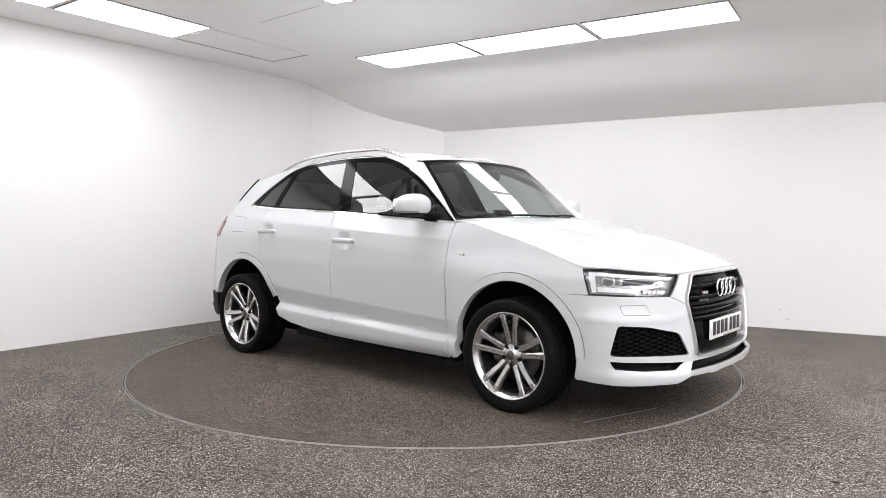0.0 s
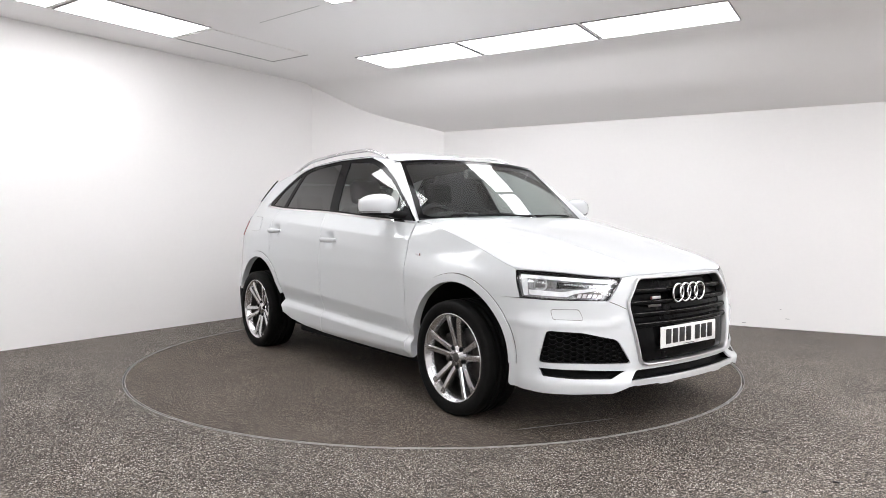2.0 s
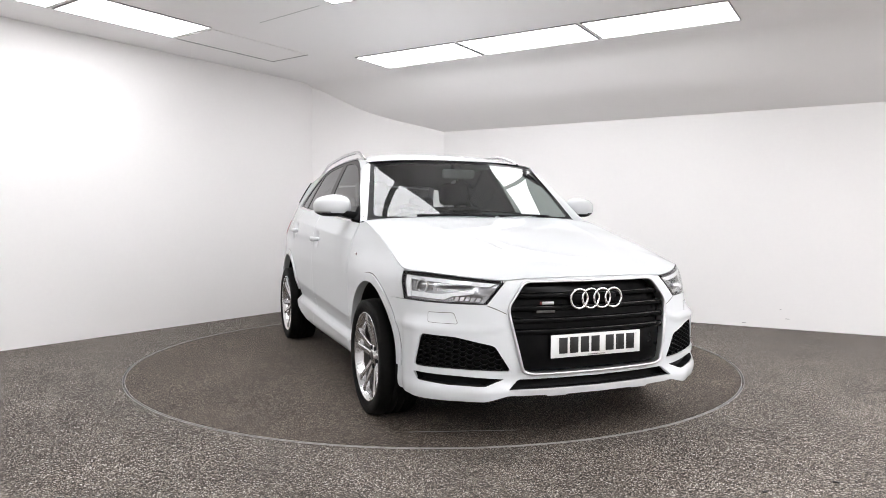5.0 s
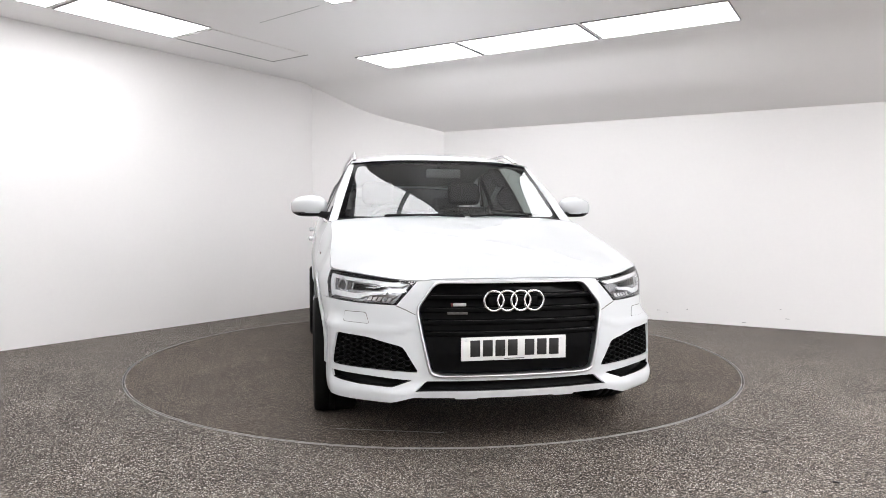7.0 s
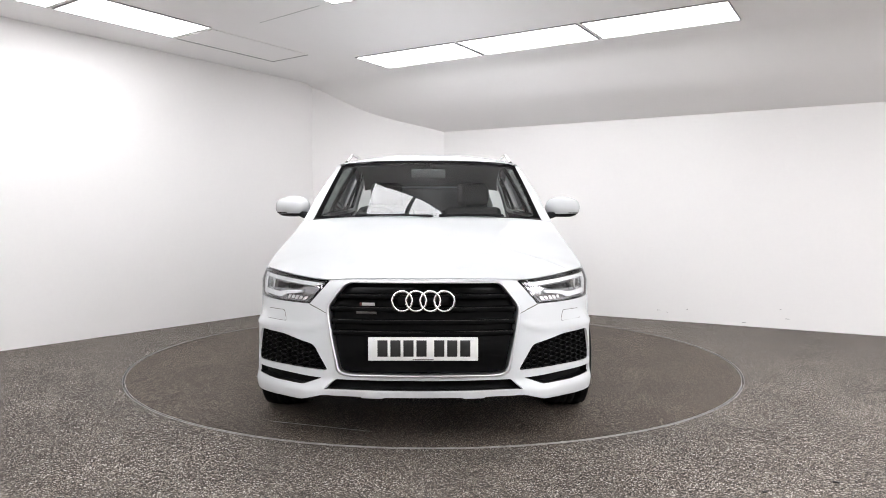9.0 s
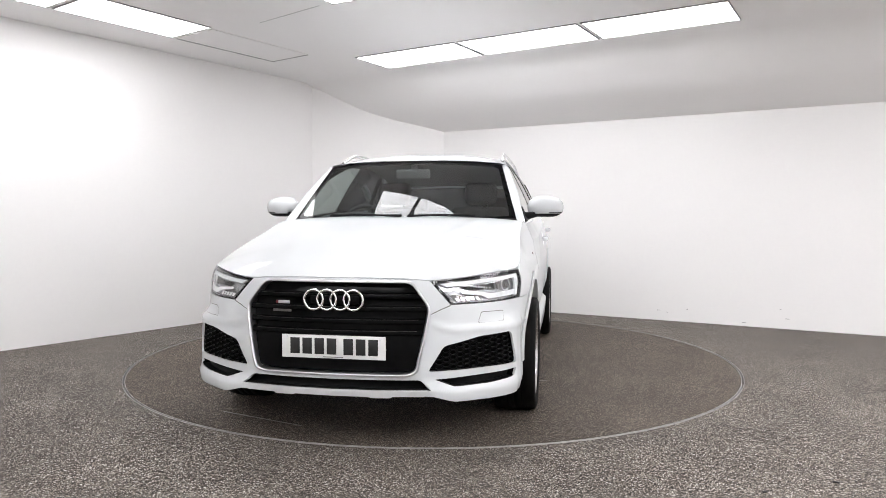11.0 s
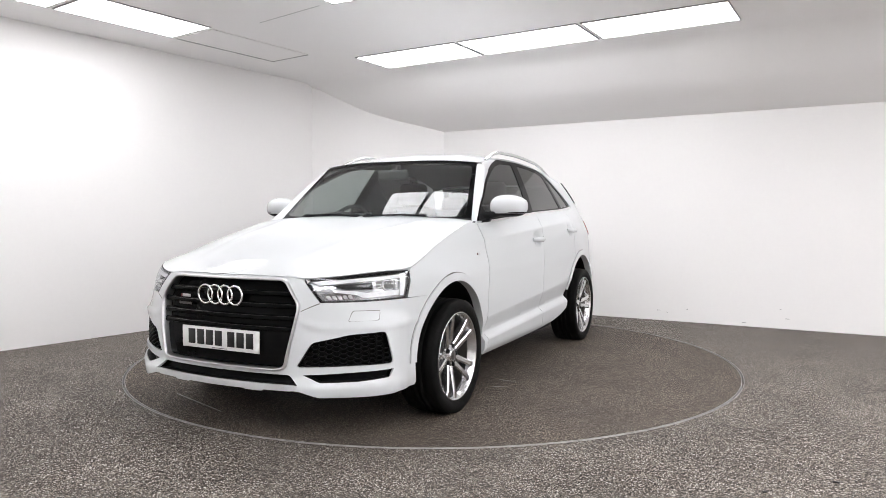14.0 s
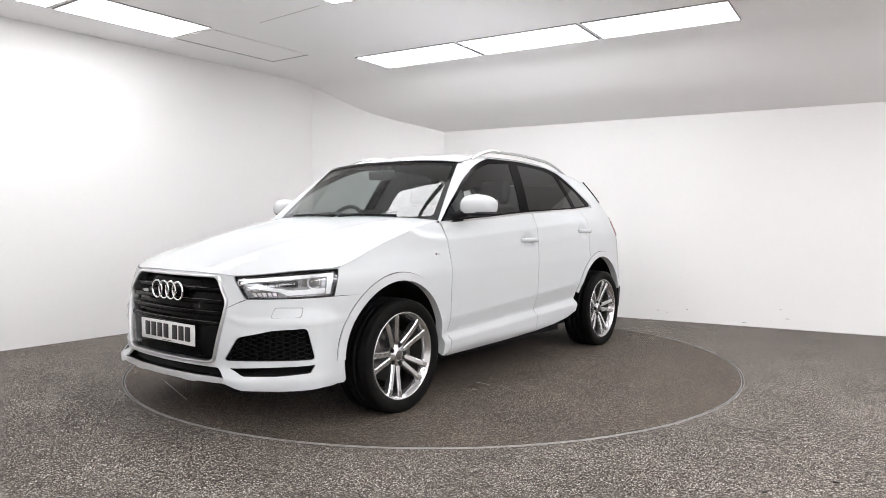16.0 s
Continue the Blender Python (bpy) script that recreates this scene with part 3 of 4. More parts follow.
def build_body(car):
    out_front, up = (1, 0, 0), (0, 0, 1)
    # roof
    n = 40
    xs = [0.424 - 1.914 * i / n for i in range(n + 1)]
    rows = [[roof(x - 0.04 * v * v * ease(0.2, 0.43, x) + 0.05 * v * v * ease(-1.2, -1.5, x), v) for v in (k / 14 for k in range(-14, 15))] for x in xs]
    part("roof", loft(rows, up), PAINT, car)
    rows = [[roof(x, v * 0.97, -0.035) for v in (k / 8 for k in range(-8, 9))] for x in xs[1::3]]
    part("headlining", loft(rows, (0, 0, -1)), HEADLINER, car, "grey woven headlining")
    # bonnet
    edge = [(0.872 - 0.085 * (y / 0.775) ** 2, y) for y in (0.775 * k / 8 for k in range(-8, 9))]
    rim = [(e[0] - 0.003, max(e[1] - 0.0045, 0.0)) for e in _E]
    outline = edge + rim + [(x, -y) for x, y in reversed(rim) if y > 0.004]
    part("bonnet", patch(outline, bonnet, up, step=0.035, lip=0.02), PAINT, car)
    # windscreen with black border, wiper scuttle
    def ws(l):
        return lambda a, b: screen(a, b, l)
    border = [(-1, 0), (1, 0), (1, 1), (-1, 1)]
    glassy = rounded([(-0.955, 0.045), (0.955, 0.045), (0.955, 0.955), (-0.955, 0.955)], 0.06)
    part("windscreen_surround", patch(border, ws(-0.003), (1, 0, 1), holes=[glassy], step=0.06, lip=0.01), GLOSS_BLACK, car, "black windscreen border")
    part("windscreen", patch(glassy, ws(-0.003), (1, 0, 1), step=0.06, lip=0), GLASS, car, "clear laminated windscreen").visible_shadow = False
    scuttle = [[screen(a, 0.03, -0.004) for a in (k / 10 for k in range(-10, 11))], [Vector((1.02 - 0.20 * a * a, 0.80 * a, 1.068)) for a in (k / 10 for k in range(-10, 11))], [Vector((1.08 - 0.20 * a * a, 0.80 * a, 1.04)) for a in (k / 10 for k in range(-10, 11))]]
    part("scuttle", loft(scuttle, up), PLASTIC, car, "black plastic scuttle panel")
    # rear screen and tailgate
    part("rear_window", patch([(-0.92, 0.06), (0.92, 0.06), (0.92, 0.93), (-0.92, 0.93)], lambda a, b: rear_screen(a, b, -0.002), (-1, 0, 1), step=0.08, lip=0), TINT, car, "dark rear window").visible_shadow = False
    part("rear_window_frame", patch([(-1, 0), (1, 0), (1, 1), (-1, 1)], rear_screen, (-1, 0, 1), holes=[[(-0.92, 0.06), (0.92, 0.06), (0.92, 0.93), (-0.92, 0.93)]], step=0.08, lip=0.02), PAINT, car)
    spo = [[Vector((-1.44, 0.60 * a, 1.478 - 0.03 * a * a)) for a in (k / 8 for k in range(-8, 9))], [Vector((-1.58 + 0.05 * a * a, 0.585 * a, 1.455 - 0.03 * a * a)) for a in (k / 8 for k in range(-8, 9))], [Vector((-1.57 + 0.05 * a * a, 0.58 * a, 1.435 - 0.03 * a * a)) for a in (k / 8 for k in range(-8, 9))], [Vector((-1.46, 0.58 * a, 1.43 - 0.03 * a * a)) for a in (k / 8 for k in range(-8, 9))]]
    part("roof_spoiler", loft(spo, None), PAINT, car, "white roof spoiler")
    lo = fx(-1.86, 0)[0]
    tail = [[skin(g * s, z) for g, s in [(1, lo + (S_END - lo) * k / 10) for k in range(11)] + [(-1, S_END - (S_END - lo) * k / 10) for k in range(1, 11)]] for z in (0.28, 0.36, 0.5, 0.62, 0.64, 0.8, 0.95, 1.05, 1.12)]
    part("tailgate", loft(tail, (-1, 0, 0)), PAINT, car)

    for g in (-1, 1):
        sidev = (0, g, 0)
        # front wing
        a0 = math.degrees(math.asin((0.700 - FRONT_ARCH[1]) / ARCH_OUT))
        wing = [(0.828, 0.255), (0.828, 0.60), (0.826, 0.80), (0.830, 0.97), (0.842, 1.06), (0.848, 1.078), (0.90, 1.082)]
        wing += [(0.92 + 0.04 * k, flank_z(0.92 + 0.04 * k) - 0.001) for k in range(21)]
        wing += [(1.746, 0.842), (1.782, 0.703)]
        wing += arc(*FRONT_ARCH, ARCH_OUT, a0, 187, 30) + [(0.872, 0.262)]
        part("front_wing", patch(side_poly(wing, g), skin, sidev, step=0.03), PAINT, car)
        for name, (cx, cz), top in (("front_arch_trim", FRONT_ARCH, 0), ("rear_arch_trim", REAR_ARCH, 0)):
            lo_a, hi_a = (2, 192) if cx > 0 else (17, 166)
            band = arc(cx, cz, ARCH_OUT - 0.0025, lo_a, hi_a, 40) + arc(cx, cz, ARCH_IN, hi_a, lo_a, 40)
            trim_ = part(name, patch(side_poly(band, g), skin_lift(0.010), sidev, step=0.02, lip=0.05), PAINT, car)
            line = arc(cx, cz, ARCH_OUT + 0.0015, lo_a, hi_a, 40) + arc(cx, cz, ARCH_OUT - 0.0035, hi_a, lo_a, 40)
            part("shut_line", patch(side_poly(line, g), skin_lift(0.0012), sidev, step=0.02, lip=0), IRON, trim_, "fine dark shut line")
            lo_a, hi_a = -8, 190
            rows = [[skin(*fx(px, pz, g), -0.03) for px, pz in arc(cx, cz, ARCH_IN + 0.012, lo_a + 8, hi_a - 6, 40)]]
            for r, y in ((ARCH_IN + 0.02, 0.76), (ARCH_IN + 0.01, 0.58)):
                rows.append([(px, g * y, pz) for px, pz in arc(cx, cz, r, lo_a + 8, hi_a - 6, 40)])
            rows.append([(cx + (px - cx) * 0.02, g * 0.58, cz + (pz - cz) * 0.02) for px, pz in arc(cx, cz, ARCH_IN, lo_a + 8, hi_a - 6, 40)])
            part("wheel_arch_liner", loft(rows, None), PLASTIC, car, "black arch liner")
        part("rear_window_edge", tube([skin(*fx(x, z, g), 0.004) for x, z in ((-1.475, 1.435), (-1.53, 1.385), (-1.60, 1.315), (-1.655, 1.252))], 0.006), GLOSS_BLACK, car, "black rear window edge")
        # doors
        x0, x1 = 0.828 - 2 * GAP, -0.256
        fd = [(x0 + 0.002, 0.240), (x0 - 0.002, 0.80), (x0, 0.97), (x0 + 0.010, 1.06), (x0 + 0.012, belt(0.84) - 0.006)] + [(x, belt(x) - 0.006) for x in (0.6, 0.3, 0.0, -0.2)] + [(-0.305, belt(-0.3) - 0.006), (x1 - 0.012, 1.02), (x1, 0.92), (x1, 0.55), (x1 + 0.012, 0.36), (x1 + 0.012, 0.260), (0.2, 0.247)]
        def creases(xa, xb):
            xs_ = [xa + (xb - xa) * k / 48 for k in range(49)]
            return [side_poly([(x, f(x)) for x in xs_], g) for f in (shoulder_z, lambda x: shoulder_z(x) + 0.008, lambda x: shoulder_z(x) - 0.008, lambda x: crease_z(x) + 0.02, lambda x: crease_z(x) + 0.006, crease_z, lambda x: 0.5 * crease_z(x) + 0.5 * ledge_z(x), lambda x: ledge_z(x) + 0.006, lambda x: ledge_z(x) - 0.004, lambda x: ledge_z(x) - 0.019, lambda x: ledge_z(x) - 0.034, lambda x: ledge_z(x) - 0.045)]
        fdoor = part("front_door", patch(side_poly(fd, g), skin, sidev, step=0.021, lines=creases(x0 - 0.012, x1 + 0.018)), PAINT, car)
        y0 = x1 - 2 * GAP
        rd = [(y0 + 0.012, 0.260), (y0 + 0.012, 0.36), (y0, 0.55), (y0, 0.92), (y0 - 0.012, 1.02), (-0.312, belt(-0.3) - 0.006)] + [(x, belt(x) - 0.006) for x in (-0.5, -0.7, -0.9, -1.05, -1.15)] + [(-1.165, 1.12), (-1.148, 1.0), (-1.128, 0.88)]
        rd += arc(*REAR_ARCH, ARCH_OUT, 62, 4, 14) + [(-0.890, 0.350), (-0.74, 0.312), (-0.50, 0.283)]
        rdoor = part("rear_door", patch(side_poly(rd, g), skin, sidev, step=0.021, lines=creases(y0 - 0.012, -0.85)), PAINT, car)
        # rear quarter with the roof pillar
        q = [(-1.132, 0.88), (-1.152, 1.0), (-1.169, 1.12), (-1.154, belt(-1.15) - 0.006), (-1.30, belt(-1.3) - 0.004), (-1.43, 1.208), (-1.425, 1.226)]
        q += [(x, day_top(x) + 0.011) for x in (-1.40 + 0.036 * k for k in range(47))]
        q += [(0.30, 1.452), (0.36, roof_edge(0.38)[1])]
        q += [(x, roof_edge(x)[1]) for x in (0.32 - 0.04 * k for k in range(45))]
        q += [(-1.50, 1.42), (-1.64, 1.27), (-1.79, 1.10), (-1.885, 0.95), (-1.90, 0.64), (-1.90, 0.475)]
        q += arc(*REAR_ARCH, ARCH_OUT, 166.5, 62.6, 24)
        part("rear_quarter", patch(side_poly(q, g), skin, sidev, step=0.03), PAINT, car)
        low = [(-1.93, 0.472), (-1.93, 0.30), (-1.835, 0.262)] + arc(*REAR_ARCH, ARCH_IN, 190, 166, 10)
        part("rear_valance", patch(side_poly(low, g), skin_lift(0.012), sidev, step=0.03, lip=0.04), PLASTIC, car, "black plastic lower rear bumper")
        # windscreen pillar
        rows = []
        for k in range(17):
            b = k / 16
            e2 = screen(g * 1.0, -0.06 + 1.04 * b, -0.002)
            xx = 0.846 if k == 0 else 0.806 - 0.500 * (k - 1) / 15
            e1 = skin(*fx(xx, 1.076 if k == 0 else day_top(xx) + 0.007, g), 0.002)
            mid = (e1 + e2) / 2 + Vector((0.012, g * 0.016, 0.010))
            rows.append([e1, e1 * 0.5 + mid * 0.5 + Vector((0.002, g * 0.004, 0.002)), mid, e2 * 0.5 + mid * 0.5 + Vector((0.003, g * 0.002, 0.004)), e2])
        corner = roof(0.385, g * 1.0)
        rows.append([skin(*fx(0.285, 1.462, g)).lerp(corner, 0.3), skin(*fx(0.30, 1.475, g)).lerp(corner, 0.5), corner.lerp(rows[-1][2], 0.3), corner.lerp(rows[-1][4], 0.4), corner.lerp(rows[-1][4], 0.6)])
        part("windscreen_pillar", loft(rows, (0.4, g, 0.3)), PAINT, car)
        # glasshouse
        day = [(x, belt(x) + 0.006) for x in (0.82, 0.6, 0.3, 0.0, -0.27, -0.6, -1.05, -1.40)] + [(x, day_top(x) + 0.016) for x in (-1.40 + 0.04 * k for k in range(56))]
        def below(x, d=0.018):
            return day_top(x) - d
        fg = [(0.72, belt(0.72) + 0.018), (0.3, belt(0.3) + 0.016), (-0.165, belt(-0.165) + 0.016), (-0.285, below(-0.285, 0.022))] + [(x, below(x, 0.026)) for x in (-0.15, -0.05, 0.05, 0.12, 0.2, 0.3, 0.42, 0.52, 0.60)] + [(0.665, 1.195)]
        rg = [(-0.290, belt(-0.29) + 0.016), (-0.7, belt(-0.7) + 0.016), (-1.045, belt(-1.045) + 0.016), (-0.955, below(-0.955, 0.030))] + [(x, below(x, 0.022)) for x in (-0.85, -0.7, -0.55, -0.408)]
        qg = [(-1.105, belt(-1.1) + 0.016), (-1.335, belt(-1.335) + 0.018), (-1.225, below(-1.225, 0.024)), (-1.10, below(-1.10, 0.024)), (-1.015, below(-1.015, 0.022))]
        holes = [side_poly(h, g) for h in (fg, rg, qg)]
        part("window_frame", patch(side_poly(day, g), skin_lift(-0.007), sidev, holes=holes, step=0.03, lip=0.012), GLOSS_BLACK, car, "gloss black window surround")
        for name, h, m, own in (("front_door_glass", holes[0], DOOR_GLASS, fdoor), ("rear_door_glass", holes[1], TINT, rdoor), ("quarter_glass", holes[2], TINT, car)):
            part(name, patch(h, skin_lift(-0.010), sidev, step=0.03, lip=0), m, own).visible_shadow = False
        strip = [(x, belt(x) - 0.006) for x in (0.845, 0.6, 0.3, 0.0, -0.3, -0.7, -1.05, -1.30, -1.425)] + [(x, belt(x) + 0.006) for x in (-1.425, -1.3, -1.05, -0.7, -0.3, 0.0, 0.3, 0.6, 0.845)]
        part("belt_trim", patch(side_poly(strip, g), skin_lift(0.003), sidev, step=0.04, lip=0.008), CHROME, car, "bright chrome belt trim")
        # door cards and lower sill
        card = [(0.80, 0.35), (0.80, 1.06), (-0.3, 1.13), (-1.1, 1.16), (-1.35, 1.18), (-1.35, 0.80), (-0.9, 0.45), (-0.8, 0.35)]
        part("door_lining", patch(side_poly(card, g), skin_lift(-0.06), (0, -g, 0), step=0.08, lip=0), LINING, car, "dark cabin lining")
    # underbody
    part("underbody", box((1.62, 1.58, 0.05), (0.0, 0, 0.222), bevel=0.01), PLASTIC, car, "black underbody")
    part("underbody", box((3.75, 1.28, 0.05), (0.02, 0, 0.212), bevel=0.01), PLASTIC, car, "black underbody")


def recess(outline, deep):
    """A blind pocket behind an opening of the skin: its walls and its floor."""
    ring_ = resample(list(outline), 0.03)
    bm = loft([[skin(a, b, l) for a, b in ring_] for l in (-0.006, -deep)], None, True, False)
    return patch(outline, skin_lift(-deep), (1, 0, 0), step=0.04, lip=0, bm=bm)


def build_front(car):
    out = (1, 0, 0)
    top = [(y, nose_z(abs(y)) - 0.003) for y in (-0.464, -0.385, -0.2, 0.0, 0.2, 0.385, 0.464)]
    a0 = math.degrees(math.asin((0.700 - FRONT_ARCH[1]) / ARCH_OUT))
    def flank(g):
        pts = [fy(g * 0.555, 0.690), fx(1.783, 0.699, g)]
        pts += [fx(x, z, g) for x, z in arc(*FRONT_ARCH, ARCH_OUT, a0, 2, 14) + arc(*FRONT_ARCH, ARCH_IN, 1.6, -13, 6)]
        pts += [fx(1.72, 0.240, g), fx(1.85, 0.238, g), fy(g * 0.70, 0.232), fy(g * 0.56, 0.236)]
        return pts
    outer = [fy(*p) for p in top] + flank(1) + [fy(0.47, 0.262), fy(0.35, 0.268), fy(0.15, 0.266), fy(-0.15, 0.266), fy(-0.35, 0.268), fy(-0.47, 0.262)] + flank(-1)[::-1]
    grille = rounded([(-0.378, 0.803), (0.378, 0.803), (0.462, 0.680), (0.448, 0.60), (0.400, 0.372), (0.36, 0.358), (-0.36, 0.358), (-0.400, 0.372), (-0.448, 0.60), (-0.462, 0.680)], 0.03)
    grille = [fy(*p) for p in grille]
    def fog(g):
        return rounded([fx(1.912, 0.549, g), fy(g * 0.68, 0.537), fy(g * 0.520, 0.497), fy(g * 0.448, 0.374), fx(1.880, 0.388, g)], 0.022)
    def slit(g):
        return rounded([fx(1.880, 0.362, g), fy(g * 0.60, 0.346), fy(g * 0.478, 0.338), fy(g * 0.560, 0.306), fy(g * 0.70, 0.308), fx(1.900, 0.322, g)], 0.008)
    low = rounded([fy(-0.415, 0.336), fy(0.415, 0.336), fy(0.465, 0.290), fy(-0.465, 0.290)], 0.01)
    bumper = part("front_bumper", patch(outer, skin, out, holes=[grille, fog(1), fog(-1), slit(1), slit(-1), low], step=0.016, lip=0.012), PAINT, car)
    for g in (1, -1):
        part("intake_recess", recess(fog(g), 0.040), SATIN, bumper, "black honeycomb intake")
        part("intake_slit", recess(slit(g), 0.045), SATIN, bumper, "black lower intake slot")
        seam_line = [fy(g * 0.553, 0.690), fy(g * 0.51, 0.672), fy(g * 0.466, 0.650), fy(g * 0.466, 0.6465), fy(g * 0.512, 0.6685), fy(g * 0.556, 0.6865)]
        part("shut_line", patch(seam_line, skin_lift(0.0012), out, step=0.02, lip=0), IRON, bumper, "fine dark shut line")
    part("lower_intake", recess(low, 0.055), SATIN, bumper, "black lower intake")
    # silver skid lip with notched lower edge
    under = [(-0.43, 0.262), (-0.29, 0.262), (-0.28, 0.255), (-0.19, 0.255), (-0.18, 0.260), (0.18, 0.260), (0.19, 0.255), (0.28, 0.255), (0.29, 0.262), (0.43, 0.262)]
    lip_ = [fy(*p) for p in [(-0.465, 0.289)] + under + [(0.465, 0.289)]]
    part("skid_lip", patch(lip_, skin_lift(0.004), out, step=0.02, lip=0.02), SKID, bumper, "satin silver lower lip")


def blend_quad(c, a, b):
    """A place between four corners: a from inner to outer, b from bottom to top."""
    (it, ot, ob, ib) = c
    return tuple((ib[k] * (1 - a) + ob[k] * a) * (1 - b) + (it[k] * (1 - a) + ot[k] * a) * b for k in (0, 1))


def build_headlight(car, g):
    out = (1, g * 0.4, 0)
    corners = [fy(g * 0.466, 0.803), fx(1.744, 0.841, g), fx(1.780, 0.702, g), fy(g * 0.558, 0.691)]
    topline = [fy(g * y, nose_z(y) - 0.001) for y in (0.470, 0.53, 0.60, 0.68, 0.76, 0.82)] + [corners[1]]
    full = rounded(topline + [corners[2], fy(g * 0.76, 0.698), fy(g * 0.66, 0.693), corners[3]], 0.008, 3)
    Q = lambda a, b: blend_quad(corners, a, b)
    def region(*ab):
        return [Q(a, b) for a, b in ab]
    inner = region((0.028, 0.925), (0.5, 0.93), (0.975, 0.925), (0.972, 0.06), (0.5, 0.05), (0.035, 0.065))
    lamp = part("headlight", patch(full, skin_lift(-0.003), out, holes=[inner], step=0.02, lip=0.012), GLOSS_BLACK, car, "clear headlight with white light guides in a black edge")
    part("lens", patch(full, skin_lift(0.0), out, step=0.03, lip=0), LENS, lamp, "clear plastic lens").visible_shadow = False
    part("housing", patch(full, skin_lift(-0.026), out, step=0.02, lip=0), REFLECTOR, lamp, "satin silver reflector housing")
    part("lamp_mask", patch(rounded(region((0.22, 0.66), (0.60, 0.68), (0.60, 0.42), (0.30, 0.50)), 0.006), skin_lift(-0.018), out, step=0.02, lip=0.01), GLOSS_BLACK, lamp, "black lamp mask")
    part("lamp_mask", patch(rounded(region((0.64, 0.70), (0.84, 0.72), (0.84, 0.40), (0.64, 0.42)), 0.006), skin_lift(-0.021), out, step=0.02, lip=0.006), IRON, lamp, "grey lamp mask")
    part("light_guide", patch(region((0.055, 0.86), (0.5, 0.885), (0.945, 0.885), (0.945, 0.10), (0.895, 0.11), (0.885, 0.76), (0.5, 0.75), (0.10, 0.71)), skin_lift(-0.010), out, step=0.02, lip=0.010), LAMP_WHITE, lamp, "white daytime light guide")
    part("light_guide", patch(region((0.20, 0.50), (0.42, 0.40), (0.52, 0.31), (0.88, 0.33), (0.88, 0.14), (0.47, 0.12), (0.40, 0.26), (0.20, 0.40)), skin_lift(-0.010), out, step=0.02, lip=0.010), LAMP_WHITE, lamp, "white daytime light guide")
    part("lamp_mask", patch(rounded(region((0.07, 0.36), (0.42, 0.36), (0.36, 0.07), (0.09, 0.08)), 0.006), skin_lift(-0.022), out, step=0.02, lip=0.004), IRON, lamp, "grey lamp mask")
    for k in range(5):
        a = 0.095 + 0.056 * k
        part("indicator_cell", patch(rounded(region((a, 0.26), (a + 0.042, 0.26), (a + 0.042, 0.10), (a, 0.11)), 0.004), skin_lift(-0.014), out, step=0.02, lip=0.010), CHROME, lamp, "small chrome lamp cell")
    p, nrm = skin(*Q(0.76, 0.55), -0.028), (skin(*Q(0.76, 0.55), 0.1) - skin(*Q(0.76, 0.55))).normalized()
    bm = bmesh.new()
    bmesh.ops.create_uvsphere(bm, u_segments=20, v_segments=12, radius=0.026)
    for f in bm.faces:
        f.smooth = True
    proj = part("projector", bm, LENS, lamp, "round glass projector lens")
    proj.location = p
    ringm = lathe([(0.026, -0.012), (0.034, -0.012), (0.036, 0.006), (0.033, 0.010), (0.027, 0.008)], 28, closed=True)
    pr = part("projector_ring", ringm, SILVER, lamp, "silver projector ring")
    pr.location, pr.rotation_euler = p, nrm.to_track_quat("Y", "Z").to_euler()


